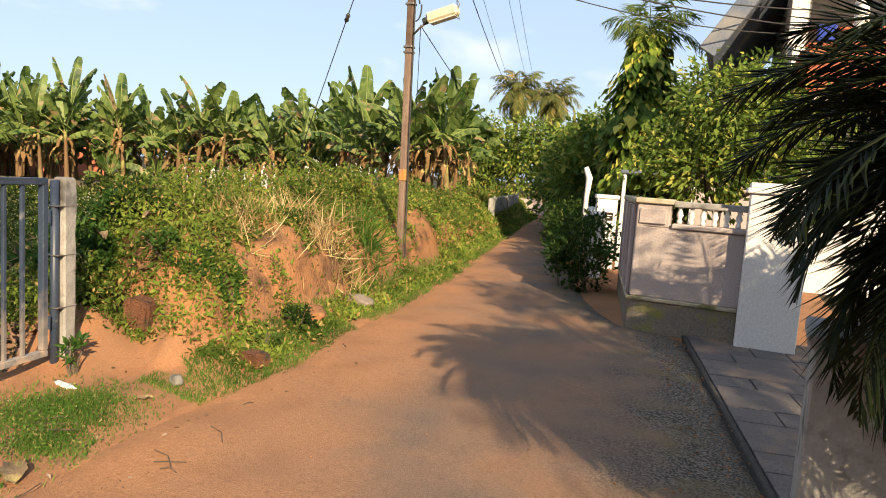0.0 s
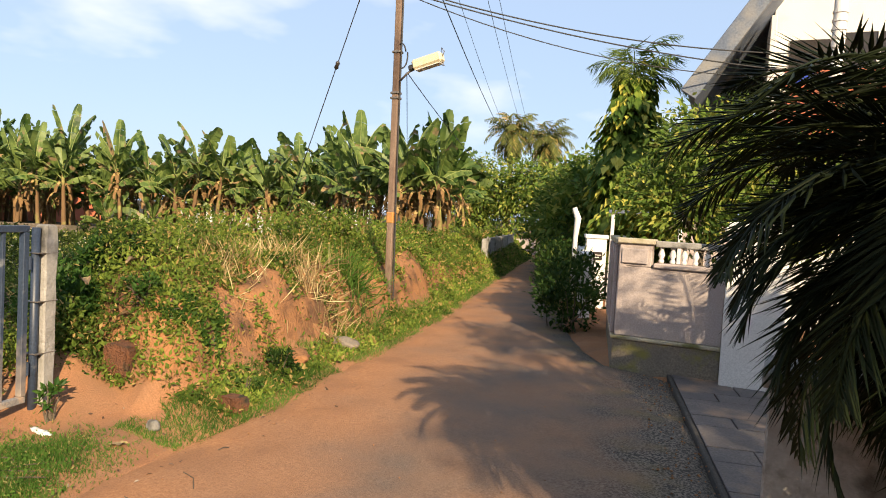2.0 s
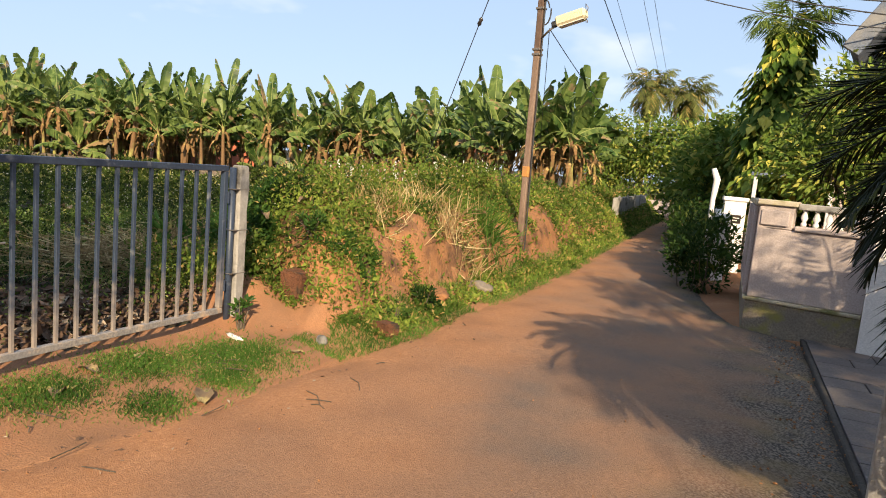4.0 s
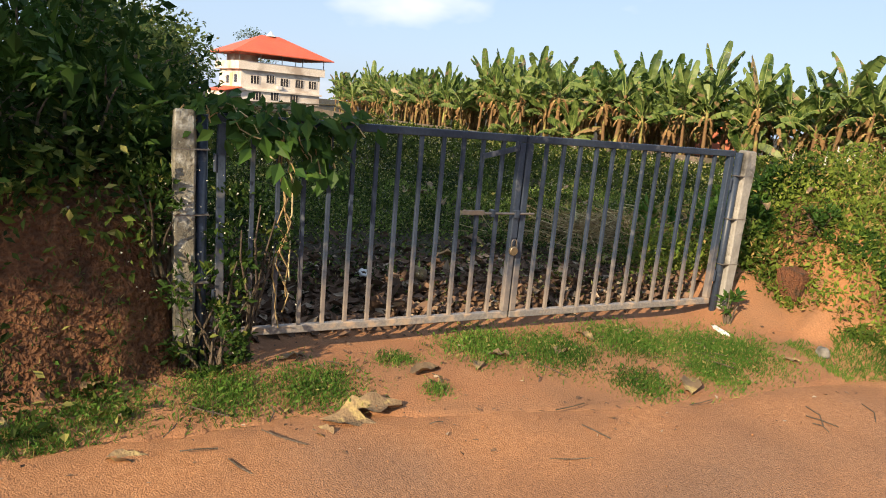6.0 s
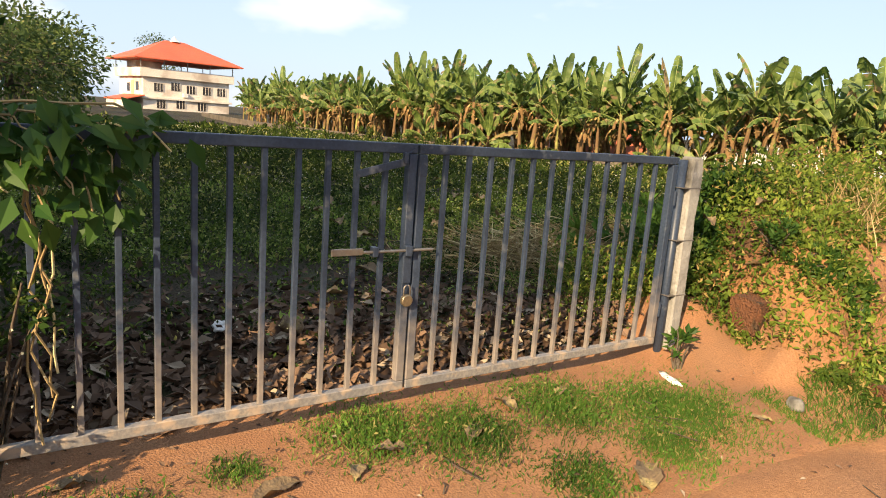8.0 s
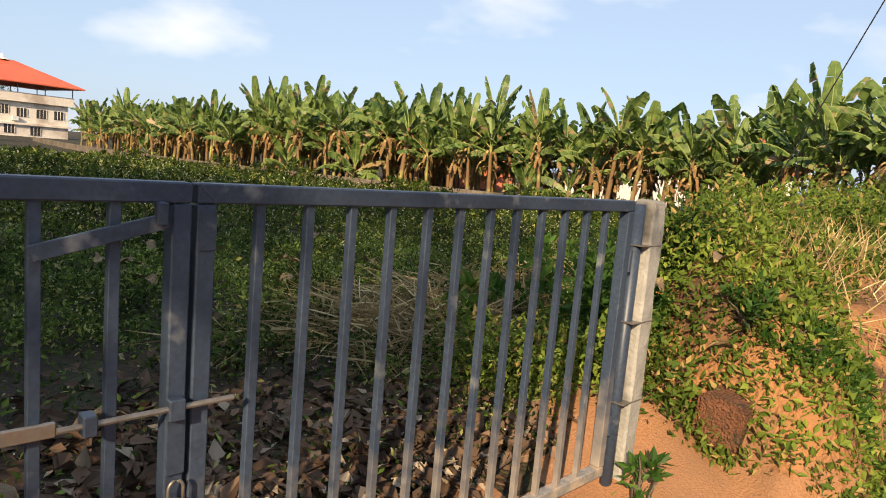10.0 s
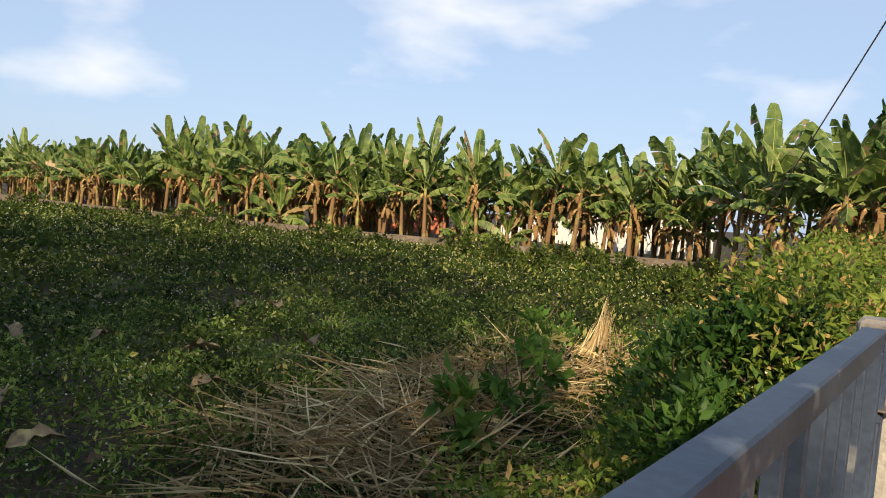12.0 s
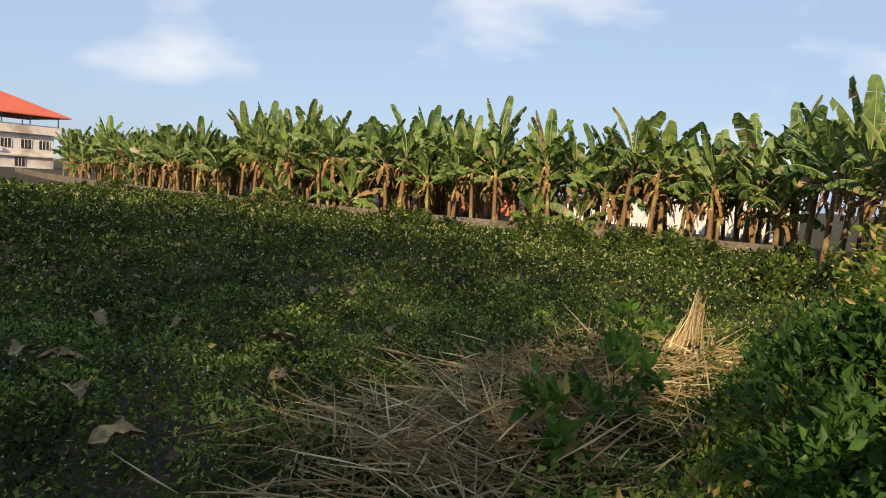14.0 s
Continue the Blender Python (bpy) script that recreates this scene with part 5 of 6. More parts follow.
for x, y, h, R in [(-4.5, 26, 3.9, 2.1), (-3.4, 22, 3.3, 1.9), (-6.0, 38, 5.2, 2.6), (-9.5, 37, 5.0, 2.6), (-12.5, 36, 4.6, 2.4), (-0.9, 20, 3.6, 1.7), (-0.5, 27, 6.0, 2.6), (-15, 44, 5.5, 3), (-8, 46, 6, 3.2), (-3, 33, 6, 3)]:
    tree("tree", (x, y, 0), (0, 0, h * 0.4), [(R * 0.45, 0, h * 0.7, R * 0.5), (-R * 0.4, R * 0.4, h * 0.75, R * 0.55), (0, -R * 0.4, h * 0.85, R * 0.5), (0.1, R * 0.2, h * 0.5, R * 0.6), (-R * 0.3, -R * 0.3, h * 0.45, R * 0.55)], 0.25, 4600, M_tree, "leafy green roadside tree", 0.14, 0.9)
endwall = thing("end_wall", "whitewashed stone wall at the bend of the lane", "wall", kind="structure", at=pose(-10.4, 34.2, 0, 0, 0, 8))
slab("panel", (0, 0, -0.2), (5.2, 0.3, 0.85), M_plaster, endwall)
lw = thing("lane_wall", "grey concrete block wall behind the weeds", "wall", kind="structure", at=pose(-6.75, 21.5, 0, 0, 0, 102))
slab("panel", (0, 0, -0.2), (9.5, 0.16, 1.12), M_concrete, lw)
for i in range(5):
    slab("pier", (i * 2.3, -0.04, -0.2), (i * 2.3 + 0.25, -0.003, 1.2), M_concrete, lw)

# ---- beyond the field ----
fw = thing("field_wall", "low weathered concrete wall at the foot of the banana grove", "wall", kind="structure")
M_oldwall = surface("old_wall", (0.11, 0.09, 0.07), (0.20, 0.16, 0.125), 0.95, 0.9, (0.07, 0.06, 0.04), 0.7, 14, 0.4)
line = [(-12.6, 23.6), (-15, 24.0), (-19.4, 21.9), (-23.3, 19.5), (-27.8, 16.7), (-34.3, 13.7), (-42.3, 11.0), (-52, 8.9), (-64, 7.8), (-85, 7.0)]
for a, b in zip(line[:-1], line[1:]):
    d = math.hypot(b[0] - a[0], b[1] - a[1])
    o = slab("wall_panel", (0, -0.1, -0.2), (d, 0.1, 0.58), M_oldwall, fw)
    o.matrix_basis = pose(a[0], a[1], 0, 0, 0, math.degrees(math.atan2(b[1] - a[1], b[0] - a[0])))

hall = thing("hall_building", "cream three-storey building with orange hipped sheet roof", "building", at=pose(-114, 0.6, 0, 0, 0, 108))
# local x runs along the long face, local y away from the viewer
A, B = 13.6, 11.4
slab("body", (0, 0, -0.5), (A, B, 5.0), M_hallwall, hall)
slab("floor_ledge", (-0.35, -0.35, 1.75), (A + 0.35, B + 0.35, 2.05), M_hallwall, hall)
slab("deck", (-0.6, -0.6, 5.0), (A + 0.6, B + 0.6, 5.25), M_hallwall, hall)
for lo, hi in (((-0.6, -0.6, 5.25), (A + 0.6, -0.45, 6.3)), ((-0.6, B + 0.45, 5.25), (A + 0.6, B + 0.6, 6.3)), ((-0.6, -0.448, 5.25), (-0.45, B + 0.448, 6.3)), ((A + 0.45, -0.448, 5.25), (A + 0.6, B + 0.448, 6.3))):
    slab("parapet", lo, hi, M_hallwall, hall)
slab("stair_room", (1.0, 6.5, 5.25), (5.0, B - 0.5, 7.6), M_hallwall, hall)
for x in (-0.4, 3, 6.6, 10.2, A + 0.4):
    for y in (-0.4, B + 0.4):
        slab("roof_post", (x - 0.06, y - 0.06, 5.3), (x + 0.06, y + 0.06, 8.2), M_bolt, hall)
o = 1.7
g = Geo()
g.add([(-o, -o, 7.75), (A + o, -o, 7.75), (A + o, B + o, 7.75), (-o, B + o, 7.75), (5.2, B / 2, 11.1), (A - 5.2, B / 2, 11.1),
       (-o, -o, 7.6), (A + o, -o, 7.6), (A + o, B + o, 7.6), (-o, B + o, 7.6)],
      [(0, 1, 5, 4), (1, 2, 5), (2, 3, 4, 5), (3, 0, 4), (0, 6, 7, 1), (1, 7, 8, 2), (2, 8, 9, 3), (3, 9, 6, 0), (6, 9, 8, 7)])
rf = part("roof", g, M_roofred, hall, "orange sheet roof with hips")
part("finial", Geo().tube([(A / 2, B / 2, 11.0), (A / 2, B / 2, 11.3), (A / 2, B / 2, 11.9)], [0.9, 0.5, 0.05], 8), M_white, rf)
for fx, z in ((1.6, 2.9), (4.2, 3.2), (6.6, 2.9), (9.2, 2.9), (11.6, 2.9), (2.0, 0.35), (5.0, 0.5), (8.4, 0.35)):
    w = part("window", Geo().box((fx, -0.06, z), (fx + 1.35, -0.004, z + 1.25), 0.02), M_glass_dark, hall)
    for k in (0, 0.45, 0.9):
        part("window_frame", Geo().box((fx + k + 0.40, -0.10, z), (fx + k + 0.47, -0.063, z + 1.25), 0.01), M_hallwall, w)
for fy, z in ((2.0, 2.9), (6.2, 2.7)):
    part("window", Geo().box((-0.06, fy, z), (-0.004, fy + 1.3, z + 1.3), 0.02), M_glass_dark, hall)
slab("balcony_door", (-0.06, 4.3, 2.1), (-0.004, 5.5, 4.4), M_straw, hall, "ochre door")
pr = part("porch_roof", Geo().box((-3.2, -0.8, 0), (0.0, 9.0, 0.15), 0.02, Matrix.Translation((0, 0, 2.1)) @ Matrix.Rotation(radians(-14), 4, "Y")), M_roofred, hall, "low orange porch roof")
slab("porch_wall", (-2.9, 0.0, -0.5), (-2.7, 8.6, 1.3), M_hallwall, hall)
slab("air_conditioner", (5.9, -0.5, 2.3), (6.7, -0.06, 2.9), M_white, hall)

cot = thing("cottage", "white cottage with red tiled roof behind the bananas", "house", at=pose(-37, 40.5, 0, 0, 0, -8))
slab("body", (0, 0, -0.2), (11, 7, 2.7), M_white, cot)
part("roof", Geo().add([(-0.6, -0.6, 2.7), (11.6, -0.6, 2.7), (11.6, 7.6, 2.7), (-0.6, 7.6, 2.7), (-0.6, 3.5, 4.9), (11.6, 3.5, 4.9)], [(0, 1, 5, 4), (2, 3, 4, 5), (3, 0, 4), (1, 2, 5), (0, 3, 2, 1)]), M_terracotta, cot)
for x in (1.5, 4.6, 8.0):
    part("window", Geo().box((x, -0.05, 0.9), (x + 1.3, -0.004, 2.1), 0.02), M_glass_dark, cot)
fence = thing("fence", "white slatted boundary fence behind the bananas", "fence", at=pose(-36, 36, 0, 0, 0, -6))
slat = Geo().box((0, 0, -0.1), (0.22, 0.06, 1.15), 0.01).mesh("slat", M_white)
for i in range(44):
    o = new("slat", slat)
    o.parent, o.matrix_basis = fence, pose(i * 0.36, 0, 0)
slab("rail", (0, 0.062, 0.8), (16, 0.12, 0.9), M_white, fence)
red = thing("cottage", "low red-washed house behind the bananas", "house", at=pose(-50, 31, 0, 0, 0, -25))
slab("body", (0, 0, -0.2), (13, 6, 2.4), M_terracotta, red)
slab("roof", (-0.4, -0.5, 2.403), (13.4, 6.5, 2.6), M_concrete, red)
for x in (1.5, 5, 9):
    part("window", Geo().box((x, -0.05, 0.8), (x + 1.4, -0.004, 1.9), 0.02), M_white, red)


# ---- plants and litter by the gate ----
def on_ground(x, y, dz=0.0):
    return float(lie(x, y)) + dz


# large-leaved vine over the gate's south end
vine = thing("vine", "large-leaved green vine hanging over the gate's end", "vine")
st, lf = Geo(), Geo()
P, D = [], []
for i in range(16):
    s0 = -2.15 + 0.05 * i
    a = along_gate(s0, rng.uniform(-0.05, 0.08), 1.50 + rng.uniform(0, 0.12))
    drop = rng.uniform(-0.06, 0.30)
    b = along_gate(s0 + rng.uniform(0.0, 0.3), rng.uniform(0.06, 0.22), 1.52 - drop)
    ln = limb(a, b, 0.12, 8, 0.1)
    st.tube(ln, 0.004, 4, False)
    for q in ln:
        for _ in range(2):
            P.append(q + rng.normal(0, 0.05, 3))
            D.append((rng.normal(0.35, 0.5), rng.normal(0, 0.5), rng.uniform(-1.0, 0.1)))
for i in range(5):
    ln = limb(along_gate(-2.3, 0.0, 1.45), along_gate(-2.25 + 0.25 * i, 0.03, 1.56), 0.1, 8, 0.05)
    st.tube(ln, 0.005, 4, False)
for i in range(4):
    a = along_gate(-1.72 + 0.02 * i, 0.05, 1.5)
    b = along_gate(-1.70 + 0.02 * i, 0.06, 0.25 + 0.1 * i)
    st.tube(limb(a, b, 0.0, 12, 0.05), 0.005, 4, False)
P, D = np.array(P), np.array(D)
L = rng.uniform(0.07, 0.155, len(P))
lf.leaves(P, D, np.tile((1.0, -0.2, 0.7), (len(P), 1)) + rng.normal(0, 0.4, (len(P), 3)), L, L * 0.55)
part("stem_tangle", st, M_straw, vine, "dry hanging stems", kind="stuff")
part("foliage", lf, M_vine, vine, kind="stuff")
bush("creeper", [(-3.5, 0.05, 0.55, 0.26), (-3.6, -0.22, 1.0, 0.24), (-3.62, 0.24, 0.85, 0.24), (-3.42, 0.05, 0.22, 0.22)], 0.048, 2300, M_hedge, "small-leaved creeper round the gate post", "creeper")
p = np.array((-3.5, 0.02, 0.75)) + rng.normal(0, 1, (240, 3)) * np.array((0.13, 0.22, 0.35))
solo("creeper_flowers", Geo().leaves(p, unit(240, 1), unit(240, 1), np.full(240, 0.012), np.full(240, 0.012)), M_flower, "tiny pale flowers of the creeper", "flowers", kind="stuff")
# overhanging fringe on the cut face
n = 5200
py_ = -0.1 - rng.random(n) ** 1.2 * 4.5
px_ = bank_foot(py_) - rng.uniform(0.12, 0.9, n)
pz_ = lie(px_, py_) + rng.uniform(0.0, 0.4, n) - 0.10
keep = (pz_ > 0.88 + 0.2 * wave(px_, py_, 0.5, 61)) | (rng.random(n) < 0.012)
p = np.stack([px_ + 0.10, py_, pz_], 1)[keep]
L = rng.uniform(0.03, 0.09, len(p))
solo("bank_fringe", Geo().leaves(p, unit(len(p)) + np.array((0.5, 0, -0.3)), unit(len(p), 0.7) + np.array((0.5, 0, 0)), L, L * 0.5), M_weed_shaded, "weeds hanging over the cut earth face", "weeds", kind="stuff")
n = 1300
py_ = rng.uniform(-2.6, -0.1, n)
px_ = bank_foot(py_) + rng.uniform(-0.15, 0.45, n)
p = np.stack([px_, py_], 1)
p = p[(wave(px_, py_, 0.5, 62) > -0.1)]
solo("foot_weeds", carpet(Geo(), p, 0.05, 0.12), M_weed_shaded, "green weeds at the foot of the bank", "weeds", kind="stuff")

bush("bank_shrub", [(-5.05, 5.0, 0.75, 0.36), (-5.35, 5.6, 0.85, 0.42), (-5.1, 5.7, 1.1, 0.32), (-5.7, 6.5, 0.85, 0.42)], 0.06, 7500, M_vine, "dark leafy shrub inside the field beside the bank")
bush("field_shrub", [(-6.1, 7.1, 0.5, 0.42), (-6.5, 8.2, 0.6, 0.45), (-5.9, 6.3, 0.4, 0.36)], 0.10, 2600, M_vine, "broad-leaved dark shrub beside the straw")
bush("bank_shrub", [(-5.4, 6.9, 1.25, 0.35), (-5.9, 8.0, 1.3, 0.45), (-6.2, 9.5, 1.3, 0.5), (-6.4, 11.2, 1.35, 0.5), (-6.9, 13.2, 1.3, 0.6), (-5.5, 10.6, 1.2, 0.4)], 0.065, 10000, M_bankweed, "leafy green shrub on top of the earth bank")
bush("bank_shrub", [(-3.85, 5.4, 0.50, 0.17), (-3.95, 5.25, 0.78, 0.16), (-3.72, 5.5, 0.18, 0.15), (-3.85, 5.7, 0.42, 0.13), (-4.2, 5.2, 0.95, 0.18)], 0.05, 1500, M_vine, "dark creeper tumbling down the bank face")
bush("bank_shrub", [(-3.55, 6.35, 0.18, 0.16), (-3.35, 5.6, 0.12, 0.14)], 0.05, 700, M_hedge, "small dark weed at the foot of the bank")
bush("sapling", [(-6.9, 6.0, 0.55, 0.32), (-6.6, 5.2, 0.5, 0.22), (-7.4, 6.9, 0.6, 0.35)], 0.12, 500, M_grass, "young yellow-green sapling in the straw")
bush("gate_weed", [(-4.05, 4.22, 0.28, 0.09)], 0.06, 90, M_vine, "bright little weed at the gate post")
for i, (x, y, R) in enumerate([(-14.5, 17.5, 0.9), (-17.5, 17.0, 1.1), (-16, 19.5, 0.9), (-20, 17.5, 1.0), (-24, 15, 1.0), (-13, 21, 0.8), (-30, 13.2, 1.2), (-10.5, 15, 0.8), (-21.5, 19.5, 1.1), (-26.5, 16.2, 1.0), (-36, 11.6, 1.1), (-46, 9.2, 1.2), (-33, 12.8, 0.9), (-18.2, 20.8, 0.9)]):
    bush("field_bush", [(x, y, 0.35, R * 0.6), (x + R, y + 0.3, 0.3, R * 0.5)], 0.13, 1300, M_weed_shaded, "rounded green bush in the weedy field")

# leaf litter and straw inside the gate
n = 5200
p = np.stack([-4.25 - np.abs(rng.normal(0, 1.0, n)), rng.uniform(-0.1, 4.4, n)], 1)
p[:, 0] -= (p[:, 1] - 2) * 0.16
z = lie(p[:, 0], p[:, 1]) + rng.uniform(0.0, 0.05, n)
L = rng.uniform(0.05, 0.17, n)
solo("leaf_litter", Geo().leaves(np.stack([p[:, 0], p[:, 1], z], 1), unit(n) * np.array((1, 1, 0.3)), unit(n, 1.6), L, L * 0.55, 0.3), M_litter, "brown fallen leaves behind the gate", "leaf litter", kind="stuff")
tufts = 230
t = rng.random(tufts)
tc = np.stack([np.interp(t, [0, 0.3, 0.6, 0.85, 1], [-6.5, -7.4, -7.4, -8.0, -7.9]), np.interp(t, [0, 0.3, 0.6, 0.85, 1], [4.3, 4.9, 6.0, 7.4, 8.3])], 1) + rng.normal(0, 0.36, (tufts, 2))
ta = rng.uniform(0, 6.28, tufts)
own = np.repeat(np.arange(tufts), 26)
n = len(own)
p = tc[own] + rng.normal(0, 0.13, (n, 2))
z = lie(p[:, 0], p[:, 1]) + np.abs(rng.normal(0, 0.09, n)) + 0.04
a = ta[own] + rng.normal(0, 0.38, n)
L = rng.uniform(0.2, 0.75, n)
solo("straw", Geo().leaves(np.stack([p[:, 0], p[:, 1], z], 1), np.stack([np.cos(a), np.sin(a), rng.normal(0.14, 0.22, n)], 1), unit(n, 1.0), L, rng.uniform(0.007, 0.017, n), 0.25), M_straw, "heap of dry straw and cut grass in the field", "straw", kind="stuff")
bunch = Geo()
n = 150
b0 = np.array((-7.75, 8.0, 0.12))
foot = b0 + rng.normal(0, 1, (n, 3)) * np.array((0.13, 0.13, 0.02))
tip = np.array((-7.98, 8.62, 0.85)) + rng.normal(0, 0.04, (n, 3))
L = rng.uniform(0.45, 1.0, n)
bunch.leaves(foot, tip - foot, unit(n), L, rng.uniform(0.008, 0.02, n), 0.05)
solo("straw_sheaf", bunch, M_straw, "upright sheaf of pale dry straw", "straw")
for (x, y, n, h, s) in ((-4.35, 9.0, 420, 0.5, 0.16), (-4.2, 7.9, 320, 0.4, 0.2), (-5.2, 8.0, 400, 0.4, 0.35), (-4.6, 6.6, 320, 0.35, 0.25)):
    q = np.stack([x + rng.normal(0, s, n), y + rng.normal(0, s, n)], 1)
    solo("dry_tussock", blades(Geo(), q, h, 0.9, 0.008), M_straw if n < 410 else M_grass, "tussock of long drying grass on the bank", "grass", "tussocks", "stuff")


def dry_leaf(x, y, length, width, turn_z, dz=0.0, curl=0.5, seed=0, mat=None, label="curled brown dry leaf on the red soil", z=None):
    r = np.random.default_rng(seed)
    n = 9
    g = Geo()
    t = np.linspace(0, 1, n)
    w = width * np.sin(np.clip(t * 0.94 + 0.04, 0, 1) * np.pi) ** 0.7 * r.uniform(0.75, 1.1, n)
    bow = 0.10 * length * np.sin(t * np.pi * r.uniform(0.9, 1.6)) * curl
    rows = []
    for u in (-1, -0.5, 0, 0.5, 1):
        zc = bow + abs(u) ** 1.5 * w * curl * r.uniform(0.5, 1.0, n) * 0.6 + r.normal(0, 0.055 * width, n) * (0.3 + abs(u))
        rows.append(np.stack([(t - 0.5) * length, u * w * 0.5 + r.normal(0, 0.003, n), zc], 1))
    v = np.stack(rows, 1).reshape(-1, 3)
    f = [(i * 5 + j, i * 5 + j + 1, (i + 1) * 5 + j + 1, (i + 1) * 5 + j) for i in range(n - 1) for j in range(4)]
    under = v - np.array((0, 0, 0.002))
    g.add(v, f)
    g.add(under, [q[::-1] for q in f])
    ob = solo("dry_leaf", g, mat or M_dryleaf, label, "dry leaf", "fallen leaves", smooth=True)
    ob.matrix_basis = pose(x, y, (on_ground(x, y) if z is None else z) + 0.012 + dz, r.uniform(-8, 8), r.uniform(-8, 8), turn_z)
    return ob


LEAVES = [(-2.92, 0.92, 0.36, 0.17, 20), (-2.8, 0.78, 0.34, 0.13, 0), (-3.57, 2.41, 0.22, 0.10, 70), (-2.99, 3.07, 0.28, 0.14, 75), (-3.32, 1.34, 0.26, 0.10, 50),
          (-3.51, 1.94, 0.22, 0.10, 10), (-3.37, 1.71, 0.14, 0.07, 85), (-2.19, 1.85, 0.17, 0.08, 95), (-2.55, -0.24, 0.22, 0.11, 10), (-2.69, 0.63, 0.18, 0.10, 140),
          (-1.76, 2.05, 0.30, 0.12, 100), (-0.57, 3.83, 0.22, 0.10, 60), (-2.67, 5.38, 0.14, 0.06, 20), (-2.62, 4.42, 0.09, 0.03, 120), (-2.41, 6.0, 0.12, 0.07, 80),
          (-3.62, 0.55, 0.16, 0.09, 30), (-3.85, 2.75, 0.20, 0.09, 120), (-3.95, 3.2, 0.15, 0.07, 60), (-3.2, -0.5, 0.17, 0.09, 70), (-2.9, -0.9, 0.2, 0.1, 10), (-3.3, 4.2, 0.13, 0.07, 150)]
for i, (x, y, L, W, a) in enumerate(LEAVES):
    dry_leaf(x, y, L, W, a + 70, 0.0 if x < edge_left(y) else 0.035, 0.45, 300 + i)
for i, (x, y) in enumerate([(-6.46, 6.94), (-9.6, 4.69), (-10.95, 3.47), (-10.42, 4.1), (-11.54, 6.43), (-11.73, 6.08), (-9.62, 5.83), (-9.46, 3.01), (-8.68, 3.0), (-9.84, 2.79), (-8.43, 4.31), (-12.79, 4.63), (-7.86, 3.1), (-6.4, 2.7), (-5.7, 2.2), (-14.6, 6.9), (-15.5, 9.1)]):
    dry_leaf(x, y, random.uniform(0.25, 0.42), random.uniform(0.13, 0.2), random.uniform(0, 180), 0.16 if x < -6.6 else 0.08, 0.7, 400 + i, label="curled brown dry leaf lying on the weeds")
for i, (x, y, z, L) in enumerate([(-4.45, 8.88, 1.0, 0.26), (-4.5, 5.38, 1.15, 0.26), (-4.3, 5.67, 0.72, 0.24), (-4.25, 5.05, 0.72, 0.13), (-4.95, 6.1, 1.16, 0.3), (-4.7, 5.0, 0.98, 0.2)]):
    dry_leaf(x, y, L, L * 0.5, 40 + 60 * i, 0.03, 0.7, 500 + i, label="pale dry leaf caught on the weeds of the bank", z=max(z, on_ground(x, y)))


def stone(name, x, y, size, mat, label, category, group="", rough=0.12, dz=0.0, turn_z=0.0, blocky=0.0, seed=0, z=None):
    r = np.random.default_rng(seed)
    bm = bmesh.new()
    if blocky:
        bmesh.ops.create_cube(bm, size=1.0)
        bmesh.ops.bevel(bm, geom=bm.edges[:], offset=0.10, segments=2, affect="EDGES")
        bmesh.ops.subdivide_edges(bm, edges=bm.edges[:], cuts=1)
    else:
        bmesh.ops.create_icosphere(bm, subdivisions=3, radius=0.5)
    for v in bm.verts:
        q = v.co * 3.1 + Vector((seed * 7.7, 0, 0))
        v.co *= 1 + rough * noise.noise(q) * 1.6 + rough * 0.5 * noise.noise(q * 3)
        v.co = Vector((v.co.x * size[0], v.co.y * size[1], v.co.z * size[2]))
    me = bpy.data.meshes.new(name)
    bm.to_mesh(me)
    bm.free()
    me.materials.append(mat)
    me.polygons.foreach_set("use_smooth", [not blocky] * len(me.polygons))
    ob = tagged(new(name, me), label, category, group)
    ob.matrix_basis = pose(x, y, (on_ground(x, y) + size[2] * 0.30 if z is None else z) + dz, r.uniform(-6, 6), r.uniform(-6, 6), turn_z)
    return ob


stone("laterite_block", -4.08, 4.9, (0.25, 0.22, 0.27), M_brick, "dark mossy laterite block set in the bank", "block", z=0.42, blocky=1, seed=1, turn_z=10, rough=0.05)
stone("laterite_block", -3.2, 5.25, (0.24, 0.17, 0.13), M_brick, "loose red laterite block by the verge", "block", blocky=1, seed=2, turn_z=-10)
stone("rock", -3.75, 7.9, (0.36, 0.28, 0.2), M_plinth, "grey stone at the foot of the bank", "rock", seed=3, rough=0.3, dz=-0.05)
stone("rock", -3.7, 6.75, (0.42, 0.3, 0.16), M_bankface, "lump of red earth on the verge", "rock", seed=4, rough=0.4, dz=-0.04)
stone("rock", -3.35, 4.55, (0.12, 0.08, 0.10), M_concrete, "small grey stone on the verge", "rock", seed=5)
stone("rock", -5.1, 1.75, (0.2, 0.16, 0.14), M_dryleaf, "pale coconut husk lying behind the gate", "husk", seed=6, dz=0.05)
stone("rock", -3.2, -1.3, (0.3, 0.25, 0.12), M_laterite, "fallen lump of laterite at the foot of the bank", "rock", seed=7)
crumple = stone("paper_scrap", -3.95, 4.08, (0.17, 0.06, 0.03), M_white, "crumpled white plastic scrap on the soil", "litter", seed=8, rough=0.5)
stone("paper_scrap", -5.3, 1.3, (0.16, 0.12, 0.06), M_white, "crumpled white plastic scrap in the leaf litter", "litter", seed=9, rough=0.5, dz=0.03)
g = Geo()
n = 900
q = np.stack([rng.uniform(-3.6, 0.3, n), rng.uniform(-0.6, 9.0, n)], 1)[:380]
n = len(q)
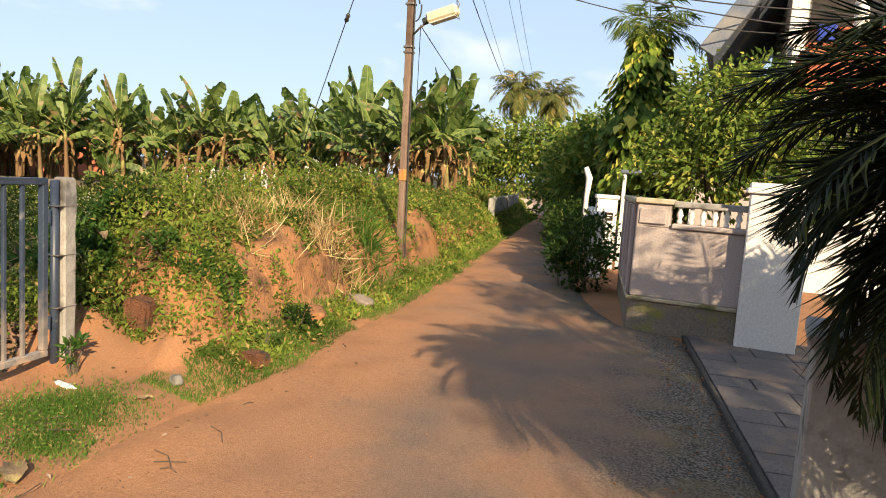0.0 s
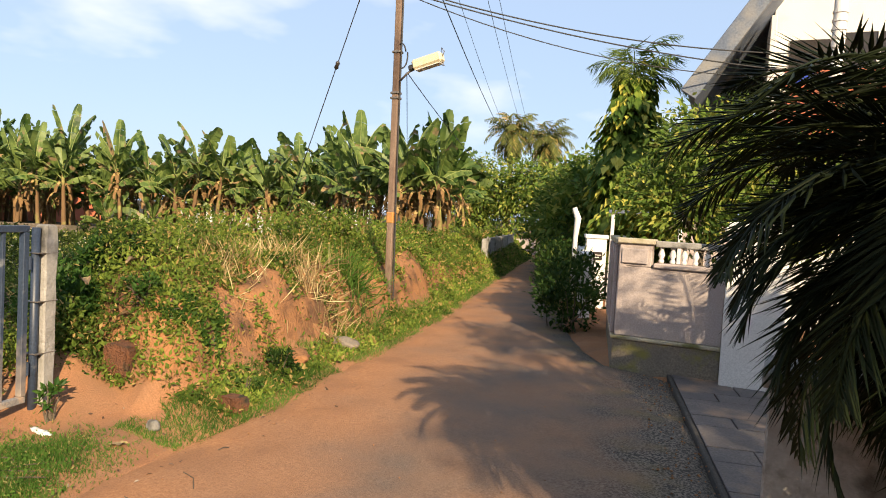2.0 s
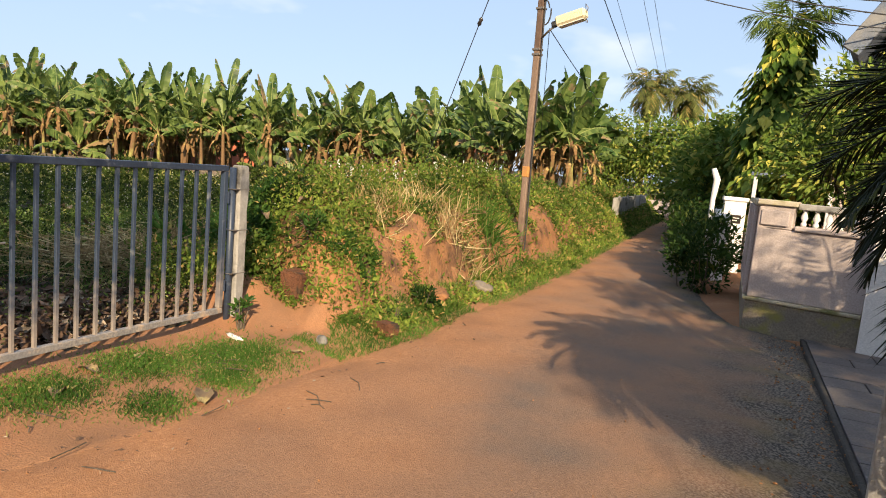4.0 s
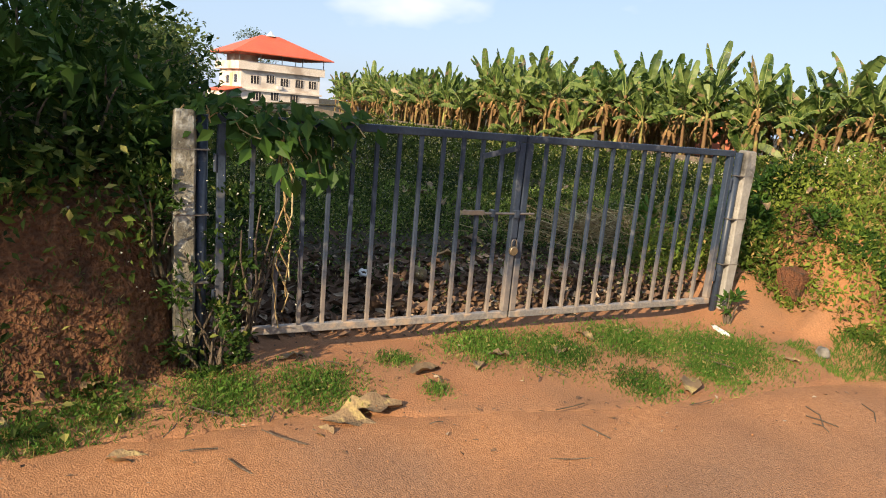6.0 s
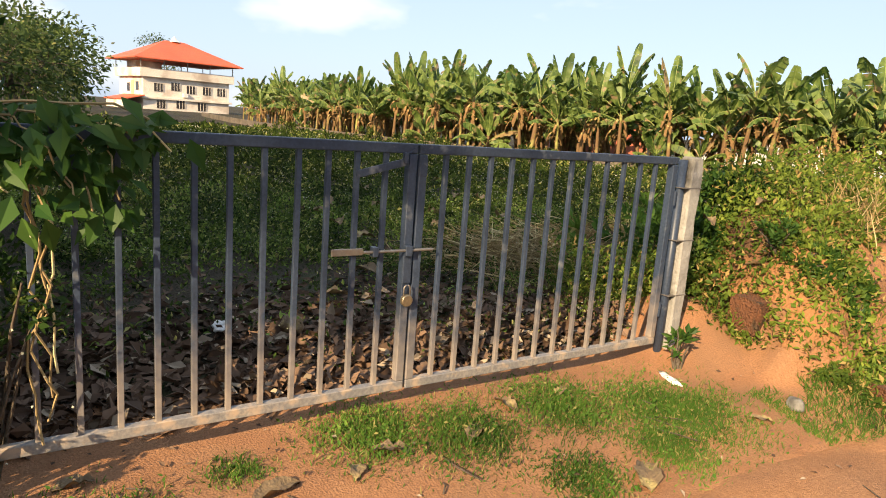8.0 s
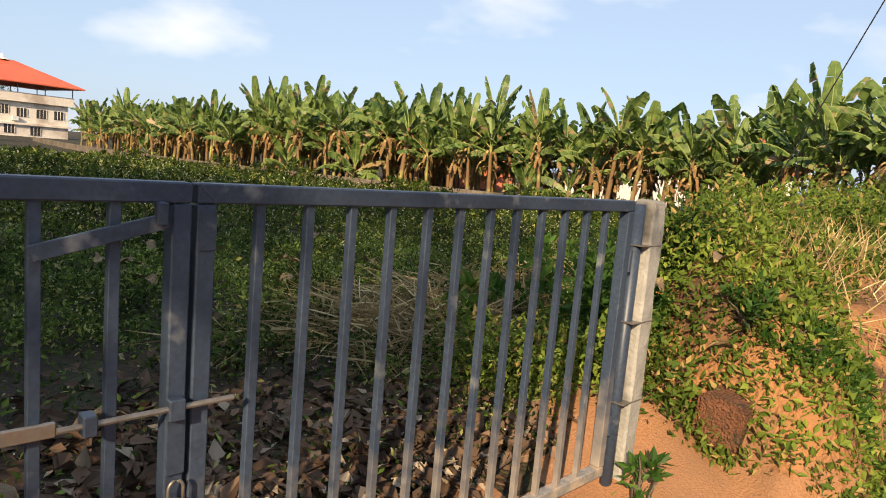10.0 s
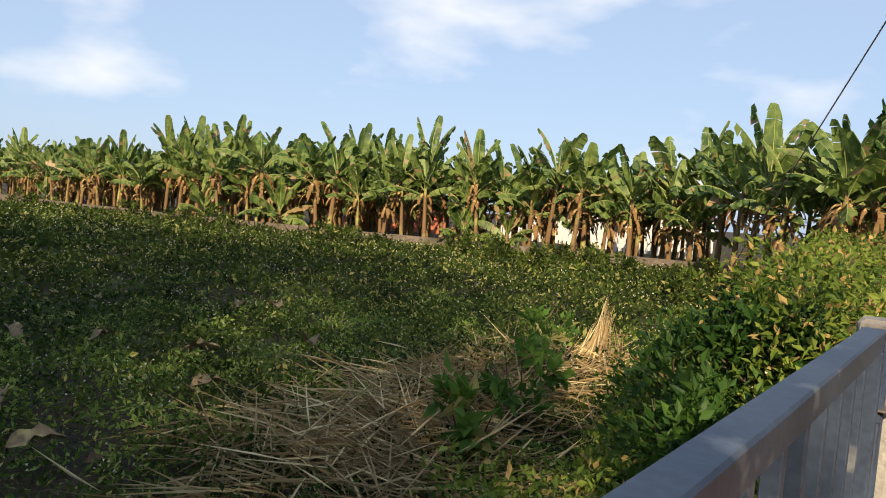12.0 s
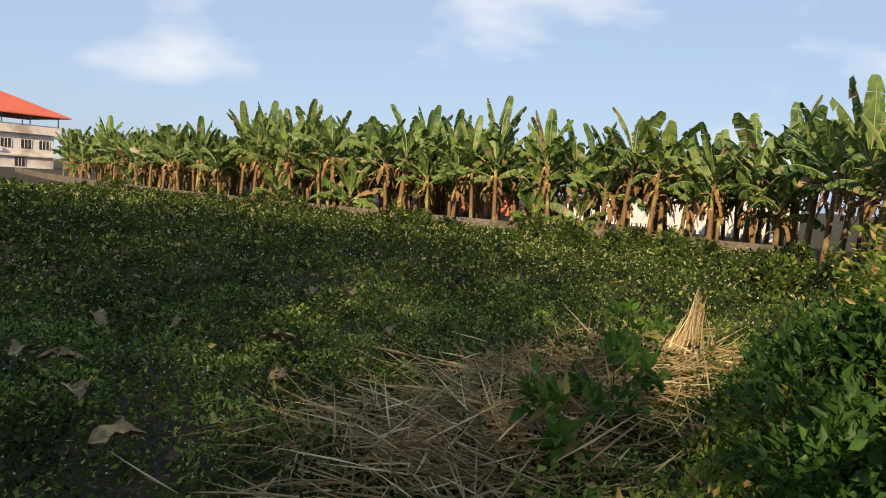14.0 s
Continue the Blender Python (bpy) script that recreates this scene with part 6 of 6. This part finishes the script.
q = q[(q[:, 0] > edge_left(q[:, 1]) - 0.7) & (rng.random(n) < np.clip(0.9 - (q[:, 0] - edge_left(q[:, 1])) * 0.35, 0.1, 1))]
for x, y in q:
    s = rng.uniform(0.003, 0.010)
    z = on_ground(x, y) if x < edge_left(y) - 0.1 else 0.03 + 0.03 * math.sin(np.clip((x - edge_left(y)) / 3.4, 0, 1) * 3.14)
    o = np.array([(1, 0, 0), (0, 1, 0), (-1, 0, 0), (0, -1, 0), (0, 0, 0.8), (0, 0, -0.8)]) * s * rng.uniform(0.6, 1.3, (6, 1)) + np.array((x, y, z + s * 0.2))
    g.add(o, [(0, 1, 4), (1, 2, 4), (2, 3, 4), (3, 0, 4), (1, 0, 5), (2, 1, 5), (3, 2, 5), (0, 3, 5)])
for _ in range(260):
    y = rng.uniform(4.4, 9.0)
    x = float(edge_right(y)) - abs(rng.normal(0, 0.35))
    s = rng.uniform(0.005, 0.014)
    o = np.array([(1, 0, 0), (0, 1, 0), (-1, 0, 0), (0, -1, 0), (0, 0, 0.8), (0, 0, -0.8)]) * s * rng.uniform(0.6, 1.3, (6, 1)) + np.array((x, y, 0.03 + s * 0.2))
    g.add(o, [(0, 1, 4), (1, 2, 4), (2, 3, 4), (3, 0, 4), (1, 0, 5), (2, 1, 5), (3, 2, 5), (0, 3, 5)])
solo("pebbles", g, M_bankface, "scattered small laterite pebbles on the lane", "pebbles", kind="stuff")
g = Geo()
for i in range(28):
    x, y = rng.uniform(-3.8, -2.2), rng.uniform(-0.6, 4.6)
    a = rng.uniform(0, 3.14)
    L = rng.uniform(0.06, 0.3)
    z = max(on_ground(x, y), 0.02) + 0.012
    g.tube([(x, y, z), (x + L * 0.5 * math.cos(a), y + L * 0.5 * math.sin(a), z + 0.012), (x + L * math.cos(a + 0.2), y + L * math.sin(a + 0.2), z)], 0.004, 4)
solo("twigs", g, M_bark, "dry twigs scattered on the red soil", "twigs", kind="stuff")
n = 420
x = rng.uniform(-4.0, -2.3, n)
y = rng.uniform(-0.8, 6.5, n)
z = np.maximum(lie(x, y), 0.01) + 0.015
L = rng.uniform(0.015, 0.05, n)
solo("leaf_scraps", Geo().leaves(np.stack([x, y, z], 1), unit(n) * np.array((1, 1, 0.15)), unit(n, 2.5), L, L * 0.5), M_litter, "small scraps of dead leaf on the soil", "leaf litter", kind="stuff")

# a long branch that droops over the field
br = thing("hanging_branch", "leafy branch end drooping over the field", "branch")
ln = np.array([(-16.6, -2.8, 4.6), (-15.4, -0.5, 6.8), (-13.4, 2.8, 7.4), (-12.2, 5.0, 6.2), (-11.75, 6.0, 5.3), (-11.57, 6.35, 4.72)])
part("wood", Geo().tube(ln, [0.05, 0.04, 0.03, 0.018, 0.01, 0.005], 6), M_bark, br, smooth=True)
n = 60
p = ln[-1] + rng.normal(0, 1, (n, 3)) * np.array((0.28, 0.28, 0.22)) + np.array((0, 0, 0.25))
L = rng.uniform(0.2, 0.4, n)
part("foliage", Geo().leaves(p, unit(n) + np.array((0, 0, -0.8)), unit(n, 1), L, L * 0.5), M_hedge, br, kind="stuff")
